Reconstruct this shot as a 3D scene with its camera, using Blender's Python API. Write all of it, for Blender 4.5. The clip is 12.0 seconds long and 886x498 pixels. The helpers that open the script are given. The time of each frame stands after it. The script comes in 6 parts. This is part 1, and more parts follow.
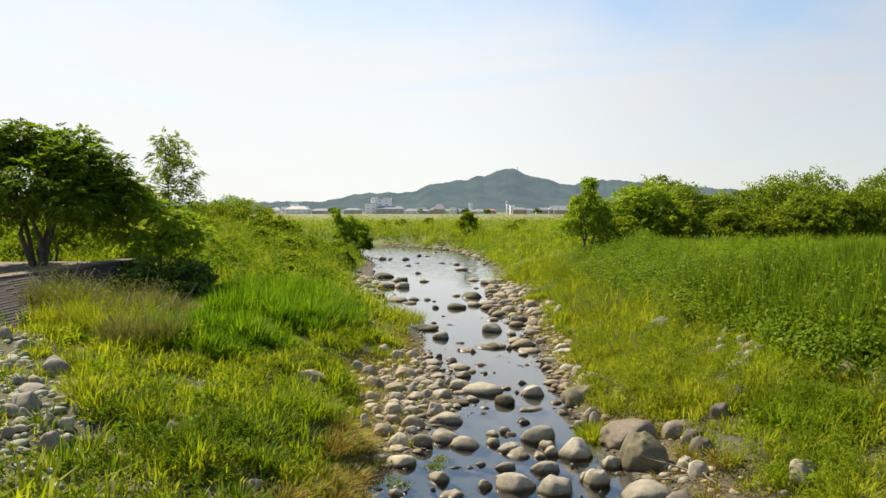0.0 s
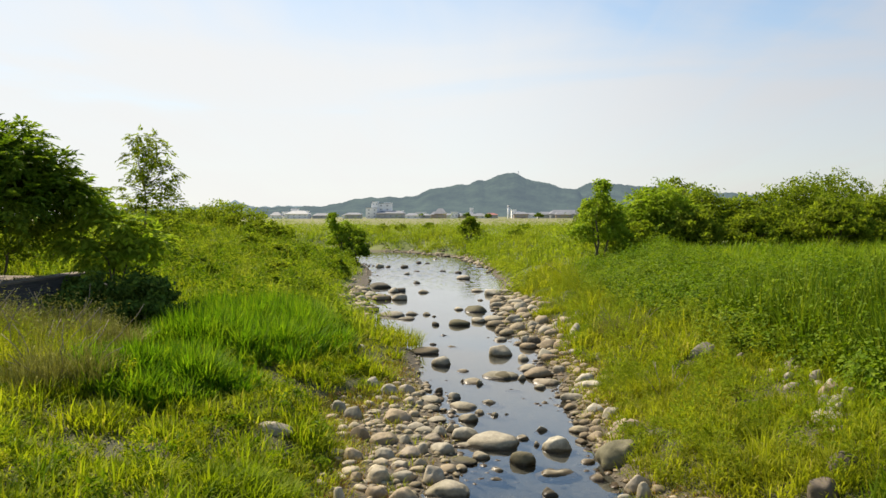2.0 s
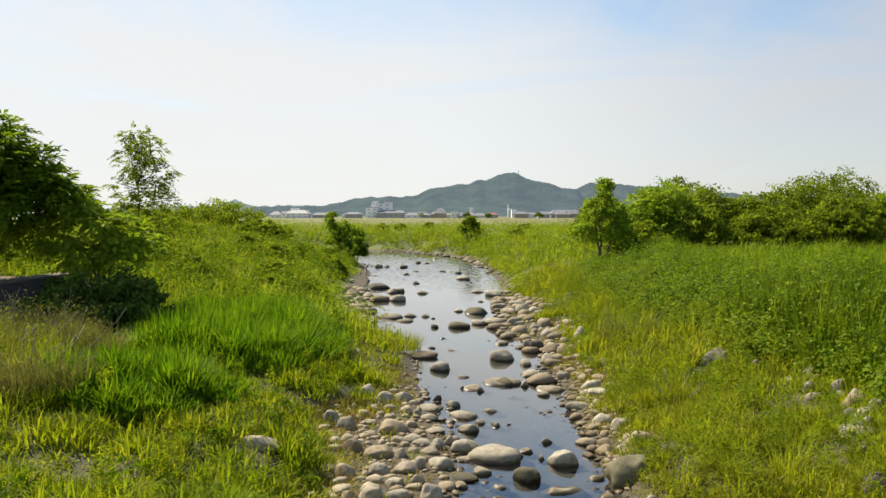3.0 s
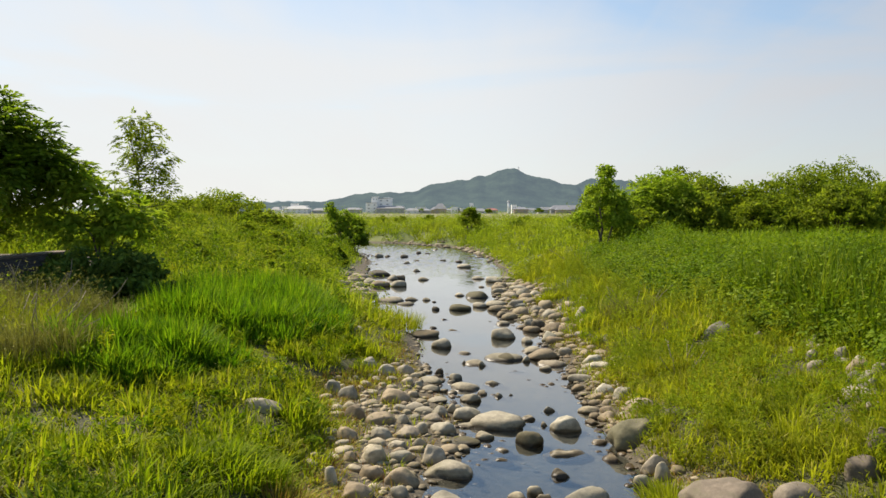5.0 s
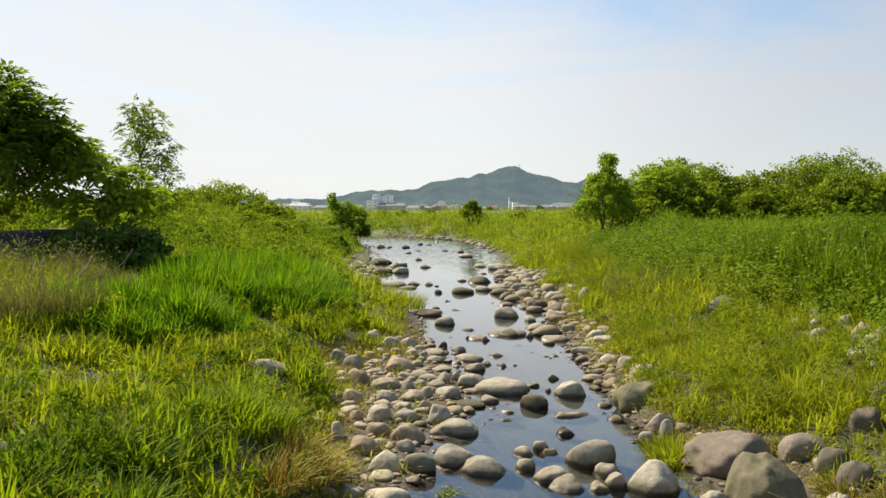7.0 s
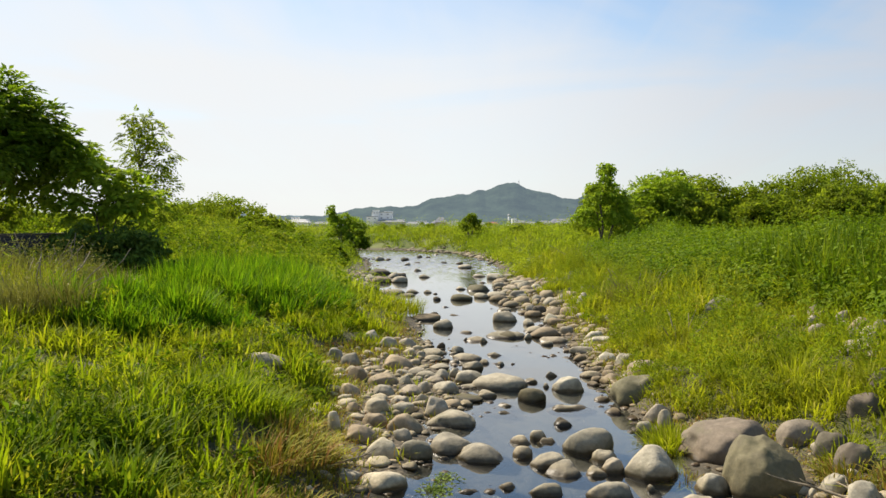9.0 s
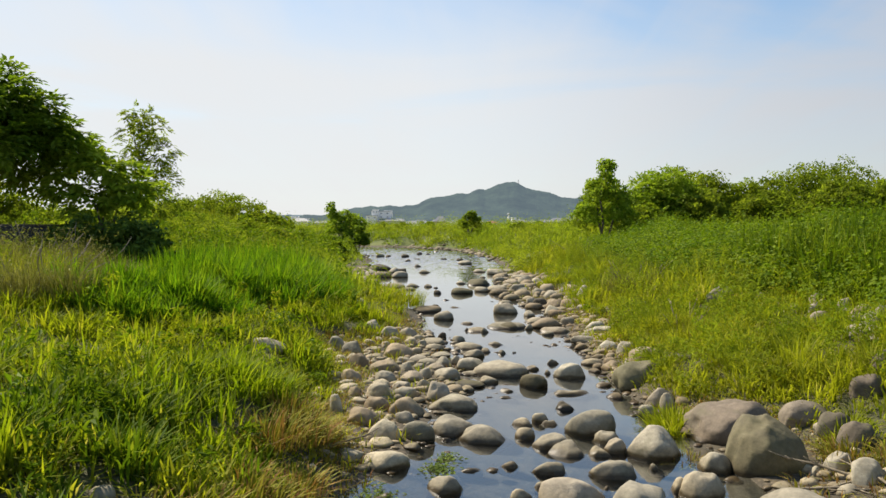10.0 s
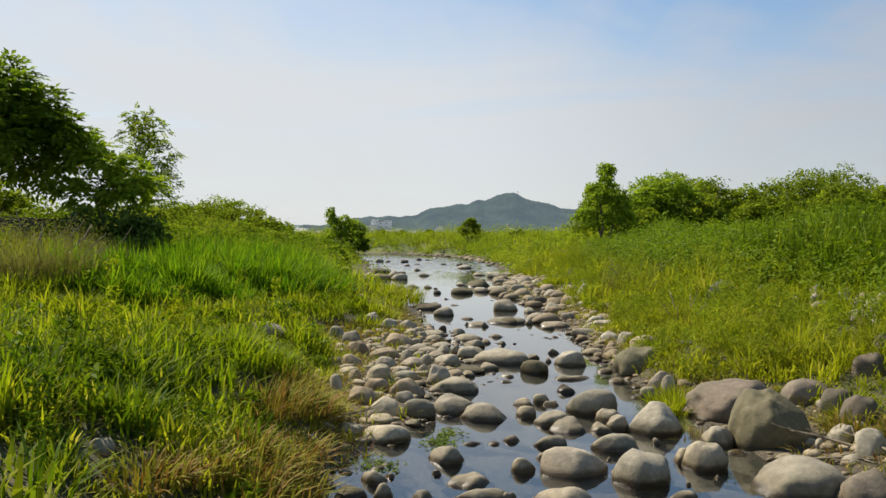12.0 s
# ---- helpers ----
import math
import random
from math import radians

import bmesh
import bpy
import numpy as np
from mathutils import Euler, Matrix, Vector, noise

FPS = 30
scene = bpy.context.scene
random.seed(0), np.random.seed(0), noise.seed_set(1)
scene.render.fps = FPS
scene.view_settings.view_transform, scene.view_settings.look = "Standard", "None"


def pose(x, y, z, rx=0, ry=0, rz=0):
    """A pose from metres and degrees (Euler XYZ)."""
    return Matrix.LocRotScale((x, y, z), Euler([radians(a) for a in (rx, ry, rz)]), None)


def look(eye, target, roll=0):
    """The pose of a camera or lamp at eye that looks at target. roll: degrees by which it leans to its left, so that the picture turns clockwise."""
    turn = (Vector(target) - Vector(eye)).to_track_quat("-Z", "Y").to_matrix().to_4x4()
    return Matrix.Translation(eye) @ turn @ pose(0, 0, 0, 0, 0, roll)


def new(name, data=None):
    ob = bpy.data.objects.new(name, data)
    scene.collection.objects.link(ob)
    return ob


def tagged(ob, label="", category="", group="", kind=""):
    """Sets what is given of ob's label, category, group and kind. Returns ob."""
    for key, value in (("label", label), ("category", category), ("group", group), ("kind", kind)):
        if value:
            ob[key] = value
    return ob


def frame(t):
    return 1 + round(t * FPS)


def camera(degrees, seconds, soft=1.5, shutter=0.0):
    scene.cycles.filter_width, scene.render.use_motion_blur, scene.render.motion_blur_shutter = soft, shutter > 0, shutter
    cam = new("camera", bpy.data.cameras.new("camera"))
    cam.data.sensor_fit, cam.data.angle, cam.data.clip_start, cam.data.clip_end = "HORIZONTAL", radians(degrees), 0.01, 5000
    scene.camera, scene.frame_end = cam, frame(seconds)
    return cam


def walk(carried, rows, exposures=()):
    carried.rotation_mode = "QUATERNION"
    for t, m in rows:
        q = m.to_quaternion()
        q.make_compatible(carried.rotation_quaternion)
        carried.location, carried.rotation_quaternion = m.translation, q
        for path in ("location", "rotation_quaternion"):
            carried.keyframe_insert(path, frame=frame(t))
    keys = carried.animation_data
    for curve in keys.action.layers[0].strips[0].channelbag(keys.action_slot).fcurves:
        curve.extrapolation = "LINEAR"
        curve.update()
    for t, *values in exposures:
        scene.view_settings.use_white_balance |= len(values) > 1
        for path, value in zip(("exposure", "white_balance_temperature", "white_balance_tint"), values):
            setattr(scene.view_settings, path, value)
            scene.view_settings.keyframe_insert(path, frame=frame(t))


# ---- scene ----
cam = camera(62.2, 12.0)
PATH = [
    (0, (0.089, 1.204, 2.735), (0.077, 3.202, 2.634), -0.0),
    (0.5, (0.13, 1.513, 2.737), (0.116, 3.511, 2.635), -0.1),
    (1, (0.126, 2.028, 2.746), (0.112, 4.025, 2.645), -0.1),
    (1.5, (0.102, 2.77, 2.739), (0.088, 4.767, 2.642), -0.2),
    (2, (0.084, 3.482, 2.752), (0.069, 5.48, 2.663), -0.1),
    (2.5, (0.084, 3.903, 2.756), (0.07, 5.901, 2.667), -0.1),
    (3, (0.093, 4.035, 2.742), (0.078, 6.033, 2.652), -0.0),
    (5, (0.067, 4.047, 2.404), (0.052, 6.045, 2.303), -0.0),
    (5.5, (0.057, 4.022, 2.306), (0.041, 6.019, 2.204), -0.0),
    (6, (0.049, 4.018, 2.22), (0.034, 6.015, 2.115), -0.0),
    (6.5, (0.026, 4.008, 2.135), (0.01, 6.005, 2.03), 0.0),
    (7, (0.019, 4.002, 2.048), (0.002, 5.999, 1.941), 0.1),
    (9, (0.045, 3.98, 1.812), (0.029, 5.979, 1.75), 0.0),
    (9.5, (0.034, 3.98, 1.742), (0.018, 5.979, 1.679), 0.0),
    (10, (0.025, 3.983, 1.671), (0.01, 5.982, 1.607), 0.0),
    (10.3, (0.025, 3.985, 1.637), (0.01, 5.984, 1.575), 0.0),
    (10.5, (0.025, 3.987, 1.614), (0.011, 5.987, 1.58), 0.0),
    (11, (0.021, 3.983, 1.566), (0.006, 5.983, 1.534), 0.1),
    (11.5, (0.012, 3.979, 1.484), (-0.003, 5.979, 1.451), 0.1),
    (12, (0.008, 3.986, 1.408), (-0.005, 5.986, 1.373), 0.2),
]
walk(cam, [(t, look(eye, target, roll)) for t, eye, target, roll in PATH],
     [(0, 0.79, 6750, 10), (2, 0.72, 6750, 10), (3, 0.68, 6750, 10), (5, 0.65, 6700, 10), (7, 0.71, 6700, 10), (9, 0.73, 6650, 10), (10, 0.61, 6600, 10), (11, 0.54, 6550, 10), (12, 0.43, 6550, 10)])

# ---- sky and sun ----
SUN_ELEVATION, SUN_AZIMUTH = 48.0, -50.0   # degrees; azimuth from straight upstream (+y) to the right
world = bpy.data.worlds.new("sky")
scene.world = world
world.use_nodes = True
wn, wl = world.node_tree.nodes, world.node_tree.links
wn.clear()
w_out = wn.new("ShaderNodeOutputWorld")
w_bg = wn.new("ShaderNodeBackground")
w_sky = wn.new("ShaderNodeTexSky")
w_sky.sky_type, w_sky.sun_disc = "NISHITA", False
w_sky.sun_elevation, w_sky.sun_rotation = radians(SUN_ELEVATION), radians(SUN_AZIMUTH)
w_sky.air_density, w_sky.dust_density, w_sky.ozone_density = 1.0, 0.5, 2.0
w_bg.inputs["Strength"].default_value = 0.085
w_co = wn.new("ShaderNodeTexCoord")
w_sep = wn.new("ShaderNodeSeparateXYZ")
wl.new(w_co.outputs["Generated"], w_sep.inputs[0])
# thin high cloud: streaks laid out on a plane overhead
w_up = wn.new("ShaderNodeMath"); w_up.operation = "MAXIMUM"; w_up.inputs[1].default_value = 0.0
wl.new(w_sep.outputs["Z"], w_up.inputs[0])
w_add = wn.new("ShaderNodeMath"); w_add.operation = "ADD"; w_add.inputs[1].default_value = 0.12
wl.new(w_up.outputs[0], w_add.inputs[0])
w_dx = wn.new("ShaderNodeMath"); w_dx.operation = "DIVIDE"
w_dy = wn.new("ShaderNodeMath"); w_dy.operation = "DIVIDE"
wl.new(w_sep.outputs["X"], w_dx.inputs[0]); wl.new(w_add.outputs[0], w_dx.inputs[1])
wl.new(w_sep.outputs["Y"], w_dy.inputs[0]); wl.new(w_add.outputs[0], w_dy.inputs[1])
w_com = wn.new("ShaderNodeCombineXYZ")
wl.new(w_dx.outputs[0], w_com.inputs[0]); wl.new(w_dy.outputs[0], w_com.inputs[1])
w_map = wn.new("ShaderNodeMapping")
w_map.inputs["Rotation"].default_value = (0, 0, radians(28)); w_map.inputs["Scale"].default_value = (0.45, 0.6, 1)
w_map.inputs["Location"].default_value = (0.9, 0.35, 0)
wl.new(w_com.outputs[0], w_map.inputs[0])
w_noise = wn.new("ShaderNodeTexNoise")
w_noise.inputs["Scale"].default_value, w_noise.inputs["Detail"].default_value = 1.1, 7.0
w_noise.inputs["Roughness"].default_value, w_noise.inputs["Distortion"].default_value = 0.5, 0.7
wl.new(w_map.outputs[0], w_noise.inputs["Vector"])
# combed wisps of cirrus
w_map2 = wn.new("ShaderNodeMapping")
w_map2.inputs["Rotation"].default_value = (0, 0, radians(-24)); w_map2.inputs["Scale"].default_value = (2.6, 0.3, 1)
wl.new(w_com.outputs[0], w_map2.inputs[0])
w_wisp = wn.new("ShaderNodeTexNoise")
w_wisp.inputs["Scale"].default_value, w_wisp.inputs["Detail"].default_value, w_wisp.inputs["Distortion"].default_value = 1.3, 5.0, 0.5
wl.new(w_map2.outputs[0], w_wisp.inputs["Vector"])
w_both = wn.new("ShaderNodeMath"); w_both.operation = "MULTIPLY_ADD"; w_both.inputs[1].default_value = 0.6
w_half = wn.new("ShaderNodeMath"); w_half.operation = "MULTIPLY_ADD"; w_half.inputs[1].default_value, w_half.inputs[2].default_value = 0.8, -0.2
wl.new(w_noise.outputs[0], w_half.inputs[0])
wl.new(w_wisp.outputs[0], w_both.inputs[0]); wl.new(w_half.outputs[0], w_both.inputs[2])
w_ramp = wn.new("ShaderNodeMapRange")
w_ramp.inputs["From Min"].default_value, w_ramp.inputs["From Max"].default_value = 0.38, 0.66
w_ramp.inputs["To Min"].default_value, w_ramp.inputs["To Max"].default_value = 0.0, 0.42
wl.new(w_both.outputs[0], w_ramp.inputs[0])
# summer haze low down
w_haze = wn.new("ShaderNodeMapRange"); w_haze.interpolation_type = "SMOOTHSTEP"
w_haze.inputs["From Min"].default_value, w_haze.inputs["From Max"].default_value = 0.40, 0.15
w_haze.inputs["To Min"].default_value, w_haze.inputs["To Max"].default_value = 0.0, 0.88
w_puff = wn.new("ShaderNodeMath"); w_puff.operation = "MULTIPLY_ADD"; w_puff.inputs[1].default_value = -0.5   # uneven top of the haze bank
w_zoff = wn.new("ShaderNodeMath"); w_zoff.operation = "ADD"; w_zoff.inputs[1].default_value = 0.25
wl.new(w_sep.outputs["Z"], w_zoff.inputs[0])
wl.new(w_noise.outputs[0], w_puff.inputs[0]); wl.new(w_zoff.outputs[0], w_puff.inputs[2])
wl.new(w_puff.outputs[0], w_haze.inputs[0])
# the cloud veil thickens towards the sun
w_side = wn.new("ShaderNodeMapRange"); w_side.interpolation_type = "SMOOTHSTEP"
w_side.inputs["From Min"].default_value, w_side.inputs["From Max"].default_value = 0.45, -0.55
w_side.inputs["To Min"].default_value, w_side.inputs["To Max"].default_value = -0.06, 0.26
wl.new(w_sep.outputs["X"], w_side.inputs[0])
w_sum = wn.new("ShaderNodeMath"); w_sum.operation = "ADD"; w_sum.use_clamp = True
wl.new(w_ramp.outputs[0], w_sum.inputs[0]); wl.new(w_side.outputs[0], w_sum.inputs[1])
# the low haze thins away from the sun
w_thin = wn.new("ShaderNodeMapRange"); w_thin.interpolation_type = "SMOOTHSTEP"
w_thin.inputs["From Min"].default_value, w_thin.inputs["From Max"].default_value = -0.1, 0.6
w_thin.inputs["To Min"].default_value, w_thin.inputs["To Max"].default_value = 1.0, 0.82
wl.new(w_sep.outputs["X"], w_thin.inputs[0])
w_low = wn.new("ShaderNodeMath"); w_low.operation = "MULTIPLY"
wl.new(w_haze.outputs[0], w_low.inputs[0]); wl.new(w_thin.outputs[0], w_low.inputs[1])
w_clear = wn.new("ShaderNodeMapRange"); w_clear.interpolation_type = "SMOOTHSTEP"   # the veil opens higher up
w_clear.inputs["From Min"].default_value, w_clear.inputs["From Max"].default_value = 0.26, 0.45
w_clear.inputs["To Min"].default_value, w_clear.inputs["To Max"].default_value = 1.0, 0.1
wl.new(w_sep.outputs["Z"], w_clear.inputs[0])
w_veil = wn.new("ShaderNodeMath"); w_veil.operation = "MULTIPLY"
wl.new(w_sum.outputs[0], w_veil.inputs[0]); wl.new(w_clear.outputs[0], w_veil.inputs[1])
w_scr = wn.new("ShaderNodeMath"); w_scr.operation = "MULTIPLY_ADD"   # haze over veil: 1 - (1-a)(1-b)
w_inv = wn.new("ShaderNodeMath"); w_inv.operation = "SUBTRACT"; w_inv.inputs[0].default_value = 1.0
wl.new(w_veil.outputs[0], w_inv.inputs[1])
wl.new(w_low.outputs[0], w_scr.inputs[0]); wl.new(w_inv.outputs[0], w_scr.inputs[1]); wl.new(w_veil.outputs[0], w_scr.inputs[2])
w_tint = wn.new("ShaderNodeMix"); w_tint.data_type, w_tint.blend_type = "RGBA", "MULTIPLY"
w_tint.inputs["Factor"].default_value = 1.0; w_tint.inputs["B"].default_value = (0.99, 1.19, 1.24, 1)
wl.new(w_sky.outputs[0], w_tint.inputs["A"])
w_mix = wn.new("ShaderNodeMix"); w_mix.data_type = "RGBA"
w_cloud = wn.new("ShaderNodeMix"); w_cloud.data_type = "RGBA"   # cloud glares towards the sun, greyer away from it
w_cloud.inputs["A"].default_value, w_cloud.inputs["B"].default_value = (6.35, 6.45, 6.55, 1), (4.75, 4.62, 4.72, 1)
w_away = wn.new("ShaderNodeMapRange"); w_away.interpolation_type = "SMOOTHSTEP"
w_away.inputs["From Min"].default_value, w_away.inputs["From Max"].default_value = -0.05, 0.6
wl.new(w_sep.outputs["X"], w_away.inputs[0]); wl.new(w_away.outputs[0], w_cloud.inputs["Factor"])
wl.new(w_cloud.outputs["Result"], w_mix.inputs["B"])
wl.new(w_scr.outputs[0], w_mix.inputs["Factor"]); wl.new(w_tint.outputs["Result"], w_mix.inputs["A"])
wl.new(w_mix.outputs["Result"], w_bg.inputs["Color"])
wl.new(w_bg.outputs[0], w_out.inputs["Surface"])

sun_data = bpy.data.lights.new("sun", "SUN")
sun_data.energy, sun_data.angle, sun_data.color = 5.0, radians(0.6), (1.0, 0.90, 0.74)
sun = new("sun", sun_data)
_e, _a = radians(SUN_ELEVATION), radians(SUN_AZIMUTH)
sun.matrix_world = look((math.sin(_a) * math.cos(_e) * 60, math.cos(_a) * math.cos(_e) * 60, math.sin(_e) * 60), (0, 0, 0))

# ---- materials ----
def material(name):
    m = bpy.data.materials.new(name)
    m.use_nodes = True
    n, l = m.node_tree.nodes, m.node_tree.links
    return m, n, l, n["Principled BSDF"], n["Material Output"]


def noise_node(n, l, scale, detail=4.0, vector=None, rough=0.55):
    t = n.new("ShaderNodeTexNoise")
    t.inputs["Scale"].default_value, t.inputs["Detail"].default_value, t.inputs["Roughness"].default_value = scale, detail, rough
    if vector is not None:
        l.new(vector, t.inputs["Vector"])
    return t.outputs[0]


def ramp(n, l, fac, stops):
    r = n.new("ShaderNodeValToRGB")
    while len(r.color_ramp.elements) < len(stops):
        r.color_ramp.elements.new(0.5)
    for e, (p, c) in zip(r.color_ramp.elements, stops):
        e.position, e.color = p, (*c, 1)
    l.new(fac, r.inputs[0])
    return r.outputs[0]


def mixed(n, l, fac, a, b, mode="MIX"):
    m = n.new("ShaderNodeMix")
    m.data_type, m.blend_type = "RGBA", mode
    for sock, v in (("Factor", fac), ("A", a), ("B", b)):
        if isinstance(v, (int, float)):
            m.inputs[sock].default_value = v
        elif isinstance(v, tuple):
            m.inputs[sock].default_value = (*v, 1)
        else:
            l.new(v, m.inputs[sock])
    return m.outputs["Result"]


def mapped(n, l, value, a, b, c=0.0, d=1.0):
    r = n.new("ShaderNodeMapRange")
    for i, v in enumerate((a, b, c, d)):
        r.inputs[i + 1].default_value = v
    l.new(value, r.inputs[0])
    return r.outputs[0]


def bumped(n, l, height, bsdf, strength, distance):
    b = n.new("ShaderNodeBump")
    b.inputs["Strength"].default_value, b.inputs["Distance"].default_value = strength, distance
    l.new(height, b.inputs["Height"])
    l.new(b.outputs[0], bsdf.inputs["Normal"])


def where(n):
    return n.new("ShaderNodeNewGeometry").outputs["Position"]


def leafy(name, stops, patch=0.6, patch_tint=(0.5, 0.62, 0.35), through_light=0.35, rough=0.65, tint_amount=0.7):
    """Blades and leaves: colour varies leaf by leaf and in patches; some light comes through."""
    m, n, l, b, out = material(name)
    geo = n.new("ShaderNodeNewGeometry")
    colour = ramp(n, l, geo.outputs["Random Per Island"], [(p, tuple(v * 0.76 for v in c)) for p, c in stops])
    patches = mapped(n, l, noise_node(n, l, patch, 3.0, geo.outputs["Position"]), 0.42, 0.66, 0.0, tint_amount)
    colour = mixed(n, l, patches, colour, mixed(n, l, 1.0, colour, patch_tint, "MULTIPLY"))
    tuft = mapped(n, l, noise_node(n, l, patch * 6, 2.0, geo.outputs["Position"]), 0.3, 0.7, 0.64, 1.26)
    colour = mixed(n, l, 1.0, colour, tuft, "MULTIPLY")
    l.new(colour, b.inputs["Base Color"])
    b.inputs["Roughness"].default_value = rough
    b.inputs["Specular IOR Level"].default_value = 0.1
    tr = n.new("ShaderNodeBsdfTranslucent")
    l.new(mixed(n, l, 1.0, colour, (1.0, 1.0, 0.55), "MULTIPLY"), tr.inputs["Color"])
    mx = n.new("ShaderNodeMixShader")
    mx.inputs[0].default_value = through_light
    l.new(b.outputs[0], mx.inputs[1]); l.new(tr.outputs[0], mx.inputs[2])
    l.new(mx.outputs[0], out.inputs["Surface"])
    return m


def plain(name, colour, rough=0.8, spread=0.25, scale=6.0, metal=0.0, bump=0.3, dist=0.01):
    m, n, l, b, out = material(name)
    p = where(n)
    f = noise_node(n, l, scale, 6.0, p)
    c = mixed(n, l, mapped(n, l, f, 0.3, 0.7), tuple(v * (1 - spread) for v in colour), tuple(min(1, v * (1 + spread)) for v in colour))
    c = mixed(n, l, mapped(n, l, noise_node(n, l, scale * 0.13, 3.0, p), 0.4, 0.7, 0.0, 0.5), c, tuple(v * 0.72 for v in colour))
    l.new(c, b.inputs["Base Color"])
    b.inputs["Roughness"].default_value, b.inputs["Metallic"].default_value = rough, metal
    if bump:
        bumped(n, l, noise_node(n, l, scale * 5, 5.0, p), b, bump, dist)
    return m


def stone_material():
    m, n, l, b, out = material("river_stone")
    info, co = n.new("ShaderNodeObjectInfo"), n.new("ShaderNodeTexCoord")
    p = where(n)
    own = ramp(n, l, info.outputs["Random"], [(0.0, (0.355, 0.31, 0.222)), (0.3, (0.45, 0.40, 0.295)), (0.55, (0.28, 0.248, 0.182)), (0.8, (0.52, 0.47, 0.352)), (1.0, (0.36, 0.295, 0.212))])
    own = mixed(n, l, 1.0, own, info.outputs["Color"], "MULTIPLY")
    grain = mapped(n, l, noise_node(n, l, 38, 8.0, p, 0.7), 0.28, 0.72, 0.76, 1.10)
    c = mixed(n, l, 1.0, own, grain, "MULTIPLY")
    c = mixed(n, l, 1.0, c, mapped(n, l, noise_node(n, l, 15, 4.0, p, 0.65), 0.32, 0.68, 0.78, 1.15), "MULTIPLY")
    blotch = mapped(n, l, noise_node(n, l, 7.0, 5.0, p, 0.6), 0.5, 0.72, 0.0, 0.45)
    c = mixed(n, l, blotch, c, (0.115, 0.10, 0.07))
    moss = mapped(n, l, noise_node(n, l, 3.0, 5.0, p, 0.65), 0.54, 0.72, 0.0, 0.55)
    c = mixed(n, l, moss, c, (0.105, 0.105, 0.045))
    # wet foot at the waterline
    sep = n.new("ShaderNodeSeparateXYZ")
    l.new(p, sep.inputs[0])
    edge = n.new("ShaderNodeMath"); edge.operation = "MULTIPLY_ADD"
    l.new(noise_node(n, l, 9.0, 3.0, p), edge.inputs[0]); edge.inputs[1].default_value = -0.05
    l.new(sep.outputs["Z"], edge.inputs[2])
    wet = mapped(n, l, edge.outputs[0], -0.008, 0.016, 1.0, 0.0)
    slime = mapped(n, l, edge.outputs[0], 0.0, 0.09, 0.65, 0.0)   # algae left by higher water
    c = mixed(n, l, slime, c, mixed(n, l, 1.0, c, (0.52, 0.46, 0.34), "MULTIPLY"))
    c = mixed(n, l, wet, c, mixed(n, l, 1.0, c, (0.30, 0.26, 0.19), "MULTIPLY"))
    l.new(c, b.inputs["Base Color"])
    l.new(mapped(n, l, wet, 0.0, 1.0, 0.82, 0.35), b.inputs["Roughness"])
    b.inputs["Specular IOR Level"].default_value = 0.35
    bumped(n, l, noise_node(n, l, 26, 9.0, p, 0.68), b, 0.7, 0.009)
    return m


def water_material():
    m, n, l, b, out = material("stream_water")
    p = where(n)
    b.inputs["Base Color"].default_value = (0.36, 0.44, 0.49, 1)
    b.inputs["IOR"].default_value = 1.48
    b.inputs["Transmission Weight"].default_value = 1.0
    b.inputs["Coat Weight"].default_value, b.inputs["Coat Roughness"].default_value, b.inputs["Coat IOR"].default_value = 0.55, 0.03, 1.45
    mp = n.new("ShaderNodeMapping"); mp.inputs["Scale"].default_value = (1.0, 0.55, 1.0)
    l.new(p, mp.inputs[0])
    fine = noise_node(n, l, 5.0, 3.0, mp.outputs[0])
    broad = noise_node(n, l, 0.9, 2.0, mp.outputs[0])
    sm = n.new("ShaderNodeMath"); sm.operation = "MULTIPLY"
    l.new(fine, sm.inputs[0]); l.new(mapped(n, l, broad, 0.4, 0.65, 0.15, 1.0), sm.inputs[1])
    sp = n.new("ShaderNodeSeparateXYZ"); l.new(p, sp.inputs[0])
    l.new(mapped(n, l, sp.outputs["Y"], 20, 44, 0.03, 0.13), b.inputs["Roughness"])   # broken by ripples upstream
    riffle = mapped(n, l, sp.outputs["Y"], 20, 40, 0.7, 4.0)   # the stream runs rougher upstream
    rf = n.new("ShaderNodeMath"); rf.operation = "MULTIPLY"
    l.new(sm.outputs[0], rf.inputs[0]); l.new(riffle, rf.inputs[1])
    bumped(n, l, rf.outputs[0], b, 1.0, 0.0055)
    return m


